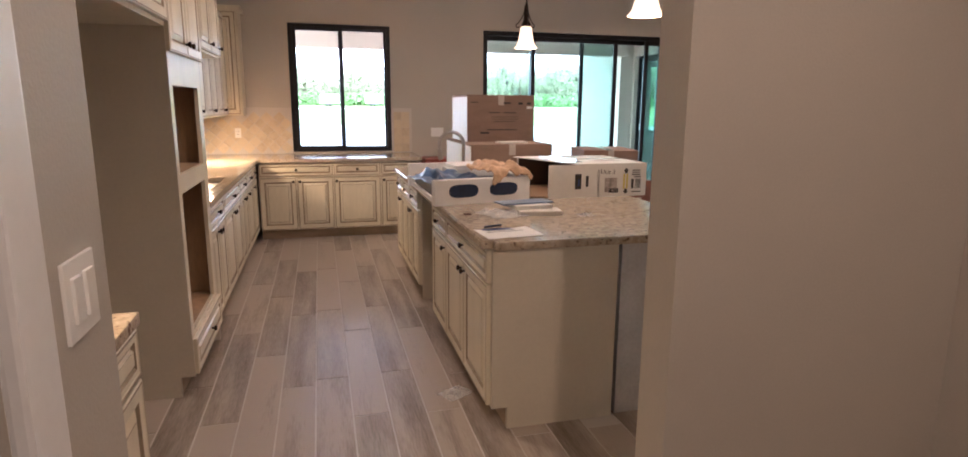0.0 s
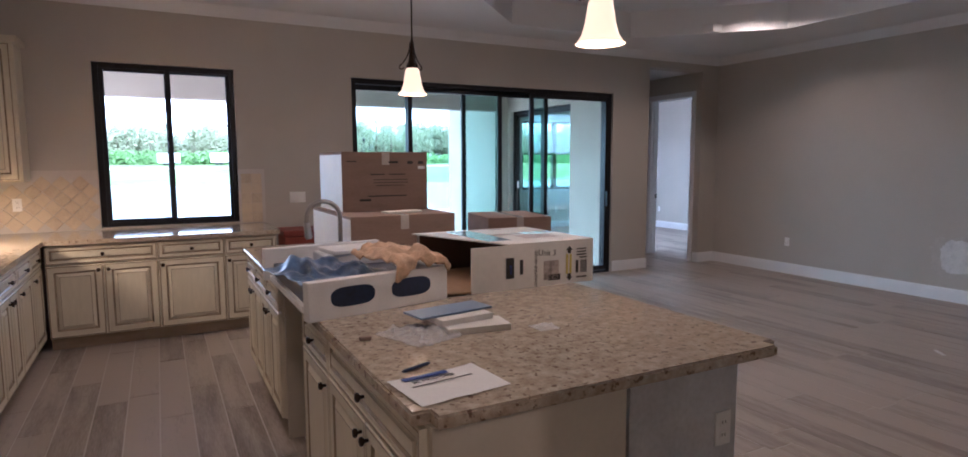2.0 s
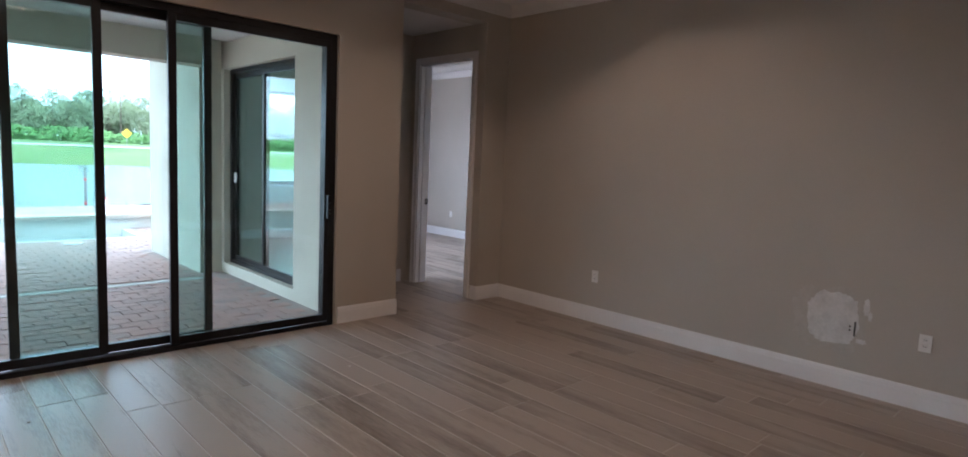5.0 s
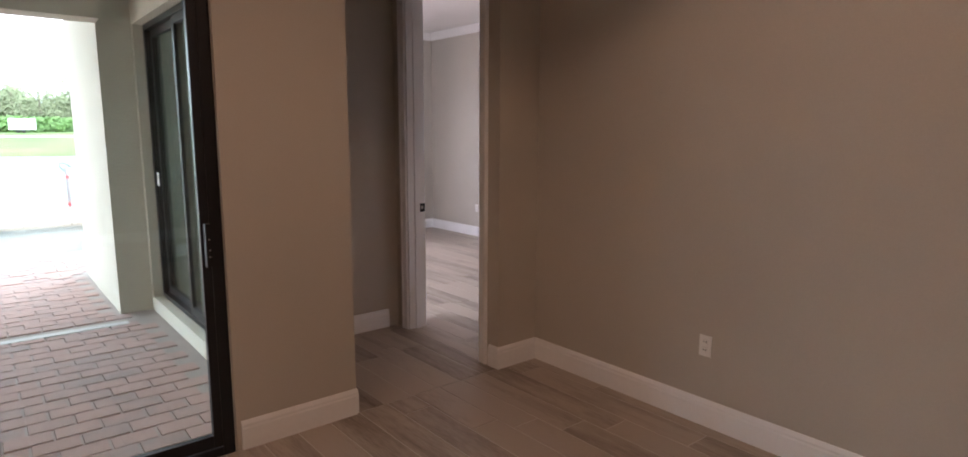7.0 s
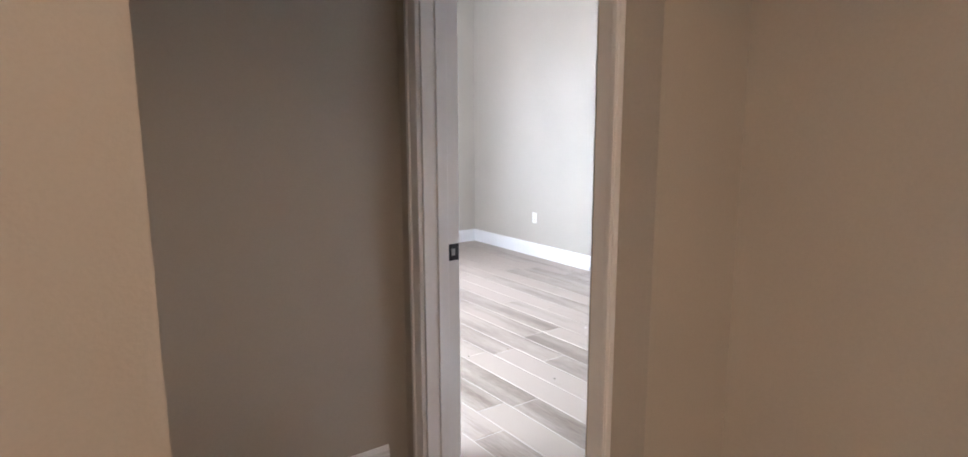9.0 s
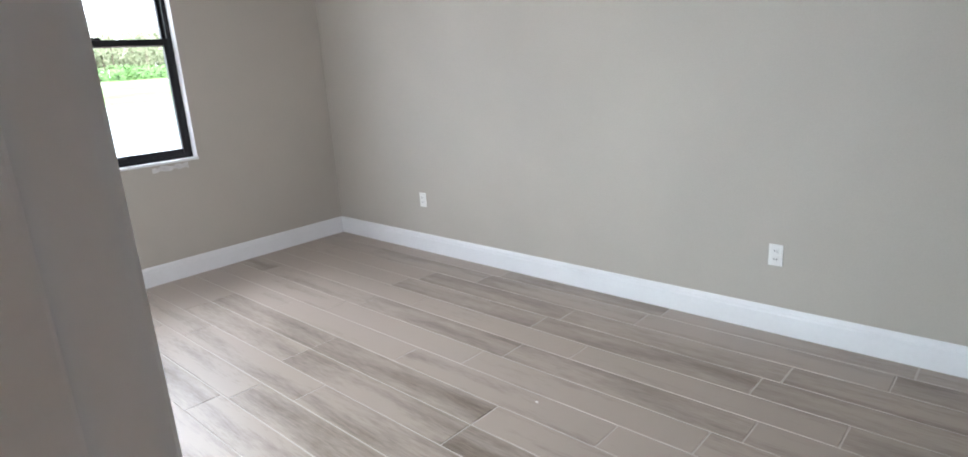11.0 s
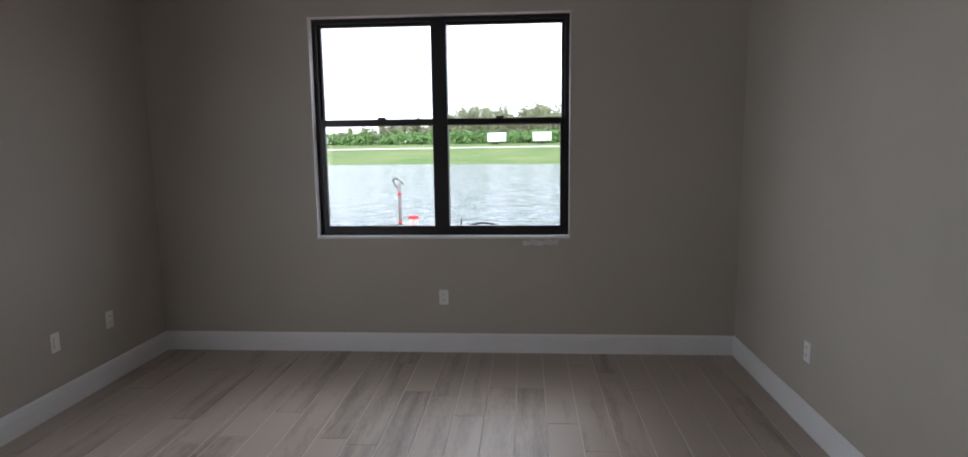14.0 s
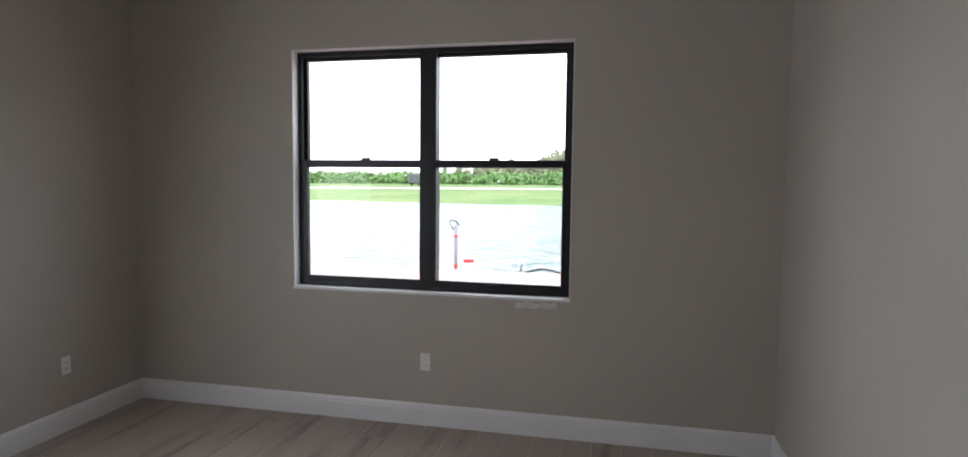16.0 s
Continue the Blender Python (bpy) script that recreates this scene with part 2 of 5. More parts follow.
def wall_with_holes(lo, hi, axis, a0, a1, holes, z0=0.0, z1=3.05):
    """A wall from lo to hi in thickness; axis is the one it runs along; holes are (from, to, bottom, top)."""
    bm = bmesh.new()
    cuts = sorted({a0, a1, *[h[0] for h in holes], *[h[1] for h in holes]})

    def put(p, q, b, t):
        if t - b > 1e-4:
            box(bm, *((p, lo, b, q, hi, t) if axis == "x" else (lo, p, b, hi, q, t)))
    for p, q in zip(cuts, cuts[1:]):
        inside = [h for h in holes if h[0] <= p + 1e-6 and h[1] >= q - 1e-6]
        if inside:
            put(p, q, z0, inside[0][2])
            put(p, q, inside[0][3], z1)
        else:
            put(p, q, z0, z1)
    return bm


# ---- shell of the house ----
YB, XR, XL = 7.83, 7.975, -1.07
KW = (-0.06, 1.15, 0.93, 2.455)
SL = (2.34, 5.97, -0.02, 2.45)
ALC = (6.61, 7.64, 0.0, 2.85)
structure("wall_north", wall_with_holes(YB, YB + 0.2, "x", XL - 0.15, 8.12, [KW, SL, ALC], -0.12), WALL, "greige painted great room wall with window and sliding door", "wall")
structure("wall_east", boxes((XR, 1.0, 0, XR + 0.145, YB, 3.05)), WALL, "greige painted long blank living room wall", "wall")
structure("wall_west", boxes((XL - 0.15, -1.8, 0, XL, YB, 3.05)), WALL, "greige painted kitchen wall behind the cabinets", "wall")
structure("wall_south", boxes((1.04, 1.10, 0, XR, 1.23, 3.05)), WALL, "greige painted wall end at the room entry", "wall")
structure("wall_entry", wall_with_holes(-0.20, -0.08, "y", -1.6, 0.87, [(-0.21, 0.61, 0, 2.44)]), WALL, "greige painted entry wall with light switch", "wall")
structure("wall_hall", boxes((1.9, -1.6, 0, 2.02, 1.10, 3.05)), WALL, "plain greige hall wall", "wall")
structure("wall_back", boxes((XL, -1.72, 0, 2.02, -1.6, 3.05)), WALL, "plain greige hall end wall", "wall")
structure("wall_alcove_west", boxes((6.48, YB + 0.2, -0.12, 6.61, 9.18, 3.05)), WALL, "greige painted alcove side wall", "wall")
structure("wall_alcove_north", boxes((6.61, 9.06, 0, 7.64, 9.18, 3.05)), WALL, "greige painted alcove end wall", "wall")
DY0, DY1, DZ = 8.003, 8.898, 2.515
structure("wall_door", wall_with_holes(7.64, 7.78, "y", YB + 0.2, 9.18, [(DY0, DY1, 0, DZ)]), WALL, "greige painted wall holding the bedroom doorway", "wall")
structure("ceiling_alcove", boxes((6.61, YB + 0.2, 2.85, 7.64, 9.06, 2.95)), CEIL, "low painted alcove ceiling", "ceiling")

BX0, BX1, BY0, BY1 = 6.52, 10.834, 6.6, 13.148
BWIN = (7.76, 9.63, 0.885, 2.467)
BSL = (9.28, 11.2, 0.0, 2.46)
structure("wall_bedroom_north", wall_with_holes(BY1, BY1 + 0.2, "x", BX0 - 0.2, BX1 + 0.2, [BWIN], -0.2), WALL, "greige painted bedroom wall round the window", "wall")
structure("wall_bedroom_east", boxes((BX1, BY0, 0, BX1 + 0.15, BY1, 3.05)), WALL, "greige painted bedroom side wall", "wall")
structure("wall_bedroom_south", boxes((8.12, BY0 - 0.15, 0, BX1 + 0.15, BY0, 3.05)), WALL, "plain greige bedroom wall", "wall")
structure("wall_bedroom_west", wall_with_holes(6.48, BX0, "y", 9.18, BY1, [BSL], -0.2), WALL, "greige painted bedroom wall with glass door", "wall")
structure("wall_stucco", wall_with_holes(6.30, 6.48, "y", 8.03, BY1 + 0.2, [BSL], -0.2), STUCCO, "cream stucco outside wall facing the patio", "wall")
structure("pier", boxes((6.03, 11.27, -0.2, 6.30, 13.35, 3.05)), STUCCO, "thick cream stucco patio pier", "pier")

# ceiling with a clipped-corner tray
TX0, TX1, TY0, TY1, TC = 2.75, 6.95, 3.0, 7.2, 1.25


def octagon(bm, z, o=0.0):
    pts = ((TX0 + TC, TY0), (TX1 - TC, TY0), (TX1, TY0 + TC), (TX1, TY1 - TC), (TX1 - TC, TY1), (TX0 + TC, TY1), (TX0, TY1 - TC), (TX0, TY0 + TC))
    cx, cy = (TX0 + TX1) / 2, (TY0 + TY1) / 2
    return [bm.verts.new((x + o * (1 if x > cx else -1), y + o * (1 if y > cy else -1), z)) for x, y in pts]


bm = bmesh.new()
low, high = octagon(bm, 3.05), octagon(bm, 3.36)
for i in range(8):
    bm.faces.new((low[i], low[(i + 1) % 8], high[(i + 1) % 8], high[i]))
bm.faces.new(high[::-1])
c = [bm.verts.new((x, y, 3.05)) for x, y in ((XL, -1.6), (XR, -1.6), (XR, YB), (XL, YB))]
for a, b, k in ((0, 1, (0, 1)), (1, 2, (2, 3)), (2, 3, (4, 5)), (3, 0, (6, 7))):
    bm.faces.new((c[a], c[b], low[k[1]], low[k[0]]))
for corner, k in ((1, (1, 2)), (2, (3, 4)), (3, (5, 6)), (0, (7, 0))):
    bm.faces.new((c[corner], low[k[1]], low[k[0]]))
bmesh.ops.recalc_face_normals(bm, faces=bm.faces[:])
structure("ceiling", bm, CEIL, "white ceiling with a clipped-corner tray", "ceiling")
structure("ceiling_bedroom", boxes((6.3, BY0 - 0.15, 3.051, 11.0, 13.35, 3.15)), CEIL, "white bedroom ceiling", "ceiling")
structure("roof_slab", boxes((XL - 0.2, -1.8, 3.45, 11.1, 13.4, 3.6)), CONCRETE, "plain roof deck over the house", "roof")


def moulding(name, prof, p, q, z, material, label):
    """A moulding swept from p to q; prof is (out, up) with out to the left of the way."""
    bm = bmesh.new()
    p, q = Vector((*p, z)), Vector((*q, z))
    side = Vector((-(q - p).y, (q - p).x, 0)).normalized()
    ends = [[bm.verts.new(e + side * o + Vector((0, 0, u))) for o, u in prof] for e in (p, q)]
    k = len(prof)
    for i in range(k):
        bm.faces.new((ends[0][i], ends[0][(i + 1) % k], ends[1][(i + 1) % k], ends[1][i]))
    bm.faces.new(ends[0][::-1])
    bm.faces.new(ends[1])
    bmesh.ops.recalc_face_normals(bm, faces=bm.faces[:])
    return structure(name, bm, material, label, name.split("_")[0])


BASE = ((0, 0), (0.016, 0), (0.016, 0.105), (0.013, 0.113), (0.013, 0.126), (0.008, 0.138), (0.004, 0.145), (0, 0.145))
CROWN = ((0, 0), (0, -0.1), (0.012, -0.1), (0.03, -0.07), (0.06, -0.04), (0.085, -0.012), (0.095, 0))
for p, q in (((XR, 1.25), (XR, YB)), ((6.61, YB), (SL[1] + 0.02, YB)), ((XR, YB), (7.624, YB)), ((7.64, YB + 0.001), (7.64, DY0 - 0.085)),
             ((7.55, 9.06), (6.61, 9.06)), ((6.61, 9.06), (6.61, YB)), ((SL[0], YB), (2.2, YB)), ((XR, 1.23), (1.04, 1.23))[::-1],
             ((BX1, BY1), (BX0, BY1)), ((BX1, BY0), (BX1, BY1)), ((BX0, BY1), (BX0, 11.27)), ((8.12, YB + 0.2), (8.12, BY0)), ((BX0, 9.18), (7.7, 9.18))):
    moulding("baseboard", BASE, p, q, 0.001, TRIM, "white painted tall baseboard")
for p, q in (((XR, 1.25), (XR, YB)), ((XR, YB), (XL, YB)), ((XL, YB), (XL, -1.6)), ((1.04, 1.23), (XR, 1.23)),
             ((BX1, BY1), (BX0, BY1)), ((BX1, BY0), (BX1, BY1)), ((BX0, BY1), (BX0, 9.18))):
    moulding("crown_moulding", CROWN, p, q, 3.048, CEIL, "white crown moulding under the ceiling")

# doorway to the bedroom: jambs, stops, casings, strike
door = tagged(new("door_1"), "white painted open bedroom doorway with casing", "door", "", "structure")
cas = 0.066


def casing(x, way):
    for y0, y1, z0, z1 in ((DY1 - 0.004, DY1 + cas, 0, DZ + cas), (DY0 - cas, DY0 + 0.004, 0, DZ + cas), (DY0, DY1, DZ - 0.004, DZ + cas)):
        x1 = x + way * 0.018
        part("casing", soft(min(x, x1), y0, z0, max(x, x1), y1, z1, 0.004), TRIM, door)
        part("casing_bead", soft(min(x + way * 0.016, x + way * 0.026), y0 + (0.05 if y0 > DY0 + 0.1 else 0.004), z0, max(x + way * 0.016, x + way * 0.026), y1 - (0.004 if y0 > DY0 + 0.1 else 0.05), z1 - 0.006, 0.003), TRIM, door) if z0 == 0 else None


casing(7.638, -1)
casing(7.782, 1)
part("jamb", boxes((7.636, DY1 - 0.018, 0, 7.784, DY1, DZ)), TRIM, door)
part("jamb", boxes((7.636, DY0, 0, 7.784, DY0 + 0.018, DZ)), TRIM, door)
part("head_jamb", boxes((7.636, DY0 + 0.018, DZ - 0.018, 7.784, DY1 - 0.018, DZ)), TRIM, door)
part("door_stop", soft(7.69, DY1 - 0.030, 0, 7.735, DY1 - 0.018, DZ - 0.018, 0.003), TRIM, door)
part("door_stop", soft(7.69, DY0 + 0.018, 0, 7.735, DY0 + 0.030, DZ - 0.018, 0.003), TRIM, door)
strike = part("strike_plate", soft(7.742, DY1 - 0.0215, 0.925, 7.786, DY1 - 0.0175, 0.99, 0.002), BLACK, door, "black metal strike plate")
part("latch_hole", boxes((7.752, DY1 - 0.0225, 0.945, 7.768, DY1 - 0.0210, 0.972)), NICKEL, strike)
# the leaf stands open against the bedroom's south wall part
leaf = part("door_leaf", soft(7.80, DY0 + 0.02, 0.012, 8.58, DY0 + 0.06, DZ - 0.02, 0.003), TRIM, door, "white panel door leaf swung open")
for z0, z1 in ((0.25, 1.05), (1.2, 2.3)):
    part("door_panel", soft(7.93, DY0 + 0.058, z0, 8.45, DY0 + 0.066, z1, 0.004), TRIM, leaf)

# casing at the hall's side opening
trim = structure("trim", soft(-0.082, 0.61, 0, -0.055, 0.698, 2.53, 0.008), TRIM, "white door casing beside the switch", "trim")


# ---- windows ----


def window(name, label, axis, hole, plane, panes, frame_w=0.05, depth=0.07, bars=(), sill=True, tint=GLASS, rail=None):
    """A black aluminium window. hole is (a0, a1, z0, z1), plane its outer face, panes a list of (a0, a1, z0, z1, step)."""
    win = tagged(new(name), label, "sliding door" if hole[2] < 0.1 else "window", "", "structure")

    def b(a0, d0, z0, a1, d1, z1, w=0.004):
        lo, hi = (plane + d0, plane + d1)
        return soft(a0, lo, z0, a1, hi, z1, w) if axis == "x" else soft(lo, a0, z0, hi, a1, z1, w)
    a0, a1, z0, z1 = hole
    for r in ((a0, 0, z0, a0 + frame_w, depth, z1), (a1 - frame_w, 0, z0, a1, depth, z1), (a0 + frame_w, 0, z1 - frame_w, a1 - frame_w, depth, z1), (a0 + frame_w, 0, z0, a1 - frame_w, depth, z0 + frame_w * 0.8)):
        part("window_frame", b(*r), BLACK, win)
    for p0, p1, q0, q1, step, st, up in panes:
        sash = part("sash_stile", b(p0, step, q0, p0 + st, step + 0.035, q1), BLACK, win)
        part("sash_stile", b(p1 - st, step, q0, p1, step + 0.035, q1), BLACK, win)
        part("sash_rail", b(p0 + st, step, q0, p1 - st, step + 0.035, q0 + up), BLACK, win)
        part("sash_rail", b(p0 + st, step, q1 - up, p1 - st, step + 0.035, q1), BLACK, win)
        g = part("pane", b(p0 + st - 0.005, step + 0.014, q0 + up - 0.005, p1 - st + 0.005, step + 0.020, q1 - up + 0.005, 0.0005), tint, win)
        g.visible_shadow = False
    return win


k0, k1, kz0, kz1 = KW
km = 0.545
window("window_1", "black framed two-pane kitchen window", "x", KW, YB + 0.05, [
    (k0 + 0.045, km + 0.035, kz0 + 0.03, kz1 - 0.04, 0.005, 0.045, 0.04), (km - 0.02, k1 - 0.035, kz0 + 0.03, kz1 - 0.04, 0.035, 0.04, 0.03)], 0.05, 0.09)
s0, s1, sz0, sz1 = SL
P = []
for a, b, step in ((2.38, 3.08, 0.01), (3.02, 4.27, 0.045), (3.73, 4.98, 0.08), (4.66, 5.06, 0.01)):
    P.append((a, b, 0.03, sz1 - 0.05, step, 0.055, 0.06))
P[3] = (4.66, 5.93, 0.03, sz1 - 0.05, 0.005, 0.055, 0.06)
P[0] = (2.38, 3.08, 0.03, sz1 - 0.05, 0.115, 0.055, 0.06)
slider = window("door_2", "black framed glass sliding patio door", "x", SL, YB + 0.035, P, 0.055, 0.16, tint=TINT)
part("door_handle", soft(5.885, YB - 0.005, 0.92, 5.91, YB + 0.035, 1.12, 0.006), BLACK, slider)
for z in (0.97, 1.0, 1.05):
    part("screw", lathe(((0.004, 0), (0.004, 0.003)), 8, (0, 0, 0)), NICKEL, slider, "", pose(5.9, YB - 0.005, z, 90))
part("pull_handle", tube(((3.05, YB + 0.05, 0.9), (3.05, YB + 0.005, 0.93), (3.05, YB + 0.005, 1.08), (3.05, YB + 0.05, 1.11)), 0.009), BLACK, slider)
b0, b1, bz0, bz1 = BWIN
bm_ = 8.69
mid = 1.715
window("window_2", "black framed double single-hung bedroom window", "x", BWIN, BY1 + 0.07, [
    (b0 + 0.03, bm_ + 0.0, mid - 0.02, bz1 - 0.03, 0.035, 0.028, 0.028), (bm_, b1 - 0.03, mid - 0.02, bz1 - 0.03, 0.035, 0.028, 0.028),
    (b0 + 0.03, bm_ + 0.0, bz0 + 0.025, mid + 0.03, 0.002, 0.036, 0.045), (bm_, b1 - 0.03, bz0 + 0.025, mid + 0.03, 0.002, 0.036, 0.045)], 0.035, 0.08)
win2 = bpy.data.objects["window_2"]
part("mullion", soft(bm_ - 0.056, BY1 + 0.062, bz0 + 0.02, bm_ + 0.056, BY1 + 0.15, bz1 - 0.02, 0.004), BLACK, win2)
for x in (b0 + 0.5, b1 - 0.5):
    part("sash_lock", soft(x - 0.03, BY1 + 0.055, mid + 0.028, x + 0.03, BY1 + 0.075, mid + 0.044, 0.003), BLACK, win2)
    part("lift_rail", soft(x - 0.05, BY1 + 0.060, bz0 + 0.05, x + 0.05, BY1 + 0.074, bz0 + 0.058, 0.002), BLACK, win2)
structure("window_sill", soft(b0 - 0.004, BY1 - 0.012, bz0 - 0.016, b1 + 0.004, BY1 + 0.07, bz0 + 0.002, 0.003), TRIM, "white marble-like bedroom window sill", "sill")
structure("window_reveal", boxes((b0 - 0.001, BY1 - 0.002, bz0, b0 + 0.004, BY1 + 0.07, bz1), (b1 - 0.004, BY1 - 0.002, bz0, b1 + 0.001, BY1 + 0.07, bz1), (b0, BY1 - 0.002, bz1 - 0.004, b1, BY1 + 0.07, bz1 + 0.001)), TRIM, "white painted bedroom window return", "trim")
window("door_3", "black framed glass bedroom patio door", "y", BSL, 6.38, [
    (9.32, 10.28, 0.04, 2.41, 0.012, 0.055, 0.06), (10.22, 11.16, 0.04, 2.41, 0.047, 0.055, 0.06)], 0.05, 0.1, tint=TINT)
st = structure("sticker", boxes((6.374, 10.98, 1.05, 6.377, 11.06, 1.17)), PAPER, "pale paper sticker on the glass door", "sticker")

# ---- patio, garden, lake ----
lanai = tagged(new("patio_roof"), "pale patio roof with a stucco edge beam", "patio roof", "", "structure")
part("soffit", boxes((-3.2, YB + 0.2, 2.78, 6.3, 11.1, 2.86)), CEIL, lanai)
part("edge_beam", boxes((-3.2, 11.0, 2.45, 6.03, 11.3, 3.1)), STUCCO, lanai)
part("beam_return", boxes((-3.2, YB + 0.2, 2.45, -2.95, 11.0, 3.0)), STUCCO, lanai)
structure("pier_far", boxes((-3.2, 10.8, -0.2, -2.8, 11.3, 2.45)), STUCCO, "cream stucco patio pier", "pier")
for x, y in ((5.2, 9.4), (0.4, 9.3), (2.8, 9.4)):
    can = thing("recessed_light", "small white recessed patio light", "ceiling light", "patio lights", pose(x, y, 2.78))
    part("trim_ring", lathe(((0.055, -0.006), (0.085, -0.004), (0.085, 0.0)), 24), TRIM, can)
    part("lens", lathe(((0.0, -0.002), (0.055, -0.003), (0.055, 0.0)), 24), mat("lit_lens", (0.9, 0.85, 0.75), 0.4, emit=(1, 0.85, 0.6, 4.0)), can)


def height(x, y):
    n = noise.noise((x * 0.06, y * 0.06, 0))
    if y < 12:
        return -0.26
    if y < 20.8:
        return -1.3 if (-3.4 < x < 6.3 and 15.05 < y < 16.3) else -0.26
    if y < 27:
        return -0.20 - 1.5 * ((y - 20.8) / 6.2) ** 1.3 + 0.05 * noise.noise((x * 0.7, y * 0.7, 3))
    shore = 86 + 5 * n - 0.16 * x
    if y < shore:
        return -1.9
    u = min(1, (y - shore) / 70)
    return -1.35 + 2.6 * u ** 0.8 + 0.25 * n


def grid(name, xs, ys, fn, material):
    me = bpy.data.meshes.new(name)
    w = len(xs)
    me.from_pydata([(x, y, fn(x, y)) for y in ys for x in xs], [], [(j * w + i, j * w + i + 1, (j + 1) * w + i + 1, (j + 1) * w + i) for j in range(len(ys) - 1) for i in range(w - 1)])
    me.polygons.foreach_set("use_smooth", [True] * len(me.polygons))
    me.materials.append(material)
    return new(name, me)


def ground_mat():
    m = mat("sand_and_grass", (0.42, 0.36, 0.29), 0.95, var=0.12, scale=1.2, fine=25, bump=0.5)
    nt = m.node_tree
    n = nt.nodes
    geo = n.new("ShaderNodeNewGeometry")
    sep = n.new("ShaderNodeSeparateXYZ")
    link(nt, geo.outputs["Position"], sep.inputs[0])
    gr = n.new("ShaderNodeMapRange")
    gr.inputs["From Min"].default_value, gr.inputs["From Max"].default_value = 55, 60
    link(nt, sep.outputs["Y"], gr.inputs["Value"])
    nz = n.new("ShaderNodeTexNoise")
    nz.inputs["Scale"].default_value, nz.inputs["Detail"].default_value = 0.12, 6
    link(nt, geo.outputs["Position"], nz.inputs["Vector"])
    ramp = n.new("ShaderNodeValToRGB")
    els = ramp.color_ramp.elements
    els[0].position, els[0].color = 0.35, (0.06, 0.13, 0.018, 1)
    els[1].position, els[1].color = 0.68, (0.14, 0.18, 0.05, 1)
    link(nt, nz.outputs["Fac"], ramp.inputs["Fac"])
    mx = n.new("ShaderNodeMix")
    mx.data_type = "RGBA"
    b = n["Principled BSDF"]
    old = b.inputs["Base Color"].links[0].from_socket
    link(nt, gr.outputs[0], mx.inputs[0])
    link(nt, old, mx.inputs[6])
    link(nt, ramp.outputs["Color"], mx.inputs[7])
    link(nt, mx.outputs[2], b.inputs["Base Color"])
    return m


xs = [-900, -500, -300, -200, -140] + list(np.arange(-100, -10, 6.0)) + list(np.arange(-10, 14, 0.7)) + list(np.arange(14, 110, 6.0)) + [140, 200, 300, 500, 900]
ys = [-60, -20, 0, 6, 12, 13.3, 15.04, 15.06, 16.29, 16.32] + list(np.arange(17, 30, 0.6)) + list(np.arange(30, 78, 6.0)) + list(np.arange(78, 120, 1.0)) + list(np.arange(120, 220, 6.0)) + [260, 400, 900, 2000]
ground = grid("ground", [float(x) for x in xs], [float(y) for y in ys], height, ground_mat())
tagged(ground, "sandy bank and mown grass round a lake", "ground", "", "structure")

water_mat = mat("lake_water", (0.055, 0.085, 0.105), 0.12, var=0.1, scale=0.05, fine=0.9, bump=1.0, stretch=(0.7, 1.8, 1))
next(n for n in water_mat.node_tree.nodes if n.bl_idname == "ShaderNodeBump").inputs["Distance"].default_value = 0.24
lake = grid("water", [-900.0, 900.0], [20.0, 110.0], lambda x, y: -1.2, water_mat)
tagged(lake, "pale rippled lake reflecting the bright sky", "lake", "", "structure")
road = grid("road", [-400.0, -100.0, 0.0, 60.0, 400.0], [128.0, 133.0], lambda x, y: height(x, y) + 0.12, CONCRETE)
tagged(road, "pale far road beyond the lake", "road", "", "structure")

# raised pool wall with stone coping, shell below it
pool = tagged(new("swimming_pool"), "unfinished pale plastered swimming pool with raised stone wall", "swimming pool")
part("shell", boxes((-3.4, 15.05, -0.75, 6.3, 16.2, -0.70), (-3.5, 14.95, -0.75, -3.4, 16.2, -0.13), (6.3, 14.95, -0.75, 6.4, 16.2, -0.13), (-3.4, 14.95, -0.75, 6.3, 15.05, -0.13)), PLASTER, pool)
part("raised_wall", boxes((-4.0, 16.2, -0.75, 7.4, 16.5, 0.09)), CONCRETE, pool)
x = -4.0
cop = mesh("coping_stone", soft(0, 16.14, 0.09, 0.59, 16.58, 0.15, 0.008), COPING)
while x < 7.3:
    ob = new("coping_stone", cop)
    ob.parent, ob.location = pool, (x, 0, 0)
    x += 0.6
skim = thing("skimmer_lid", "round white skimmer lid in the paving", "lid", "", pose(5.22, 14.5, -0.118))
part("lid", lathe(((0.0, 0.016), (0.11, 0.014), (0.13, 0.006), (0.13, 0.0)), 28), STEELW, skim)
structure("patio_band", boxes((-3.2, 10.86, -0.26, 6.03, 10.95, -0.114)), CONCRETE, "pale concrete drip band across the paving", "paving")

# ---- far bank: woods, shrubs, trailers, sign, lamp ----


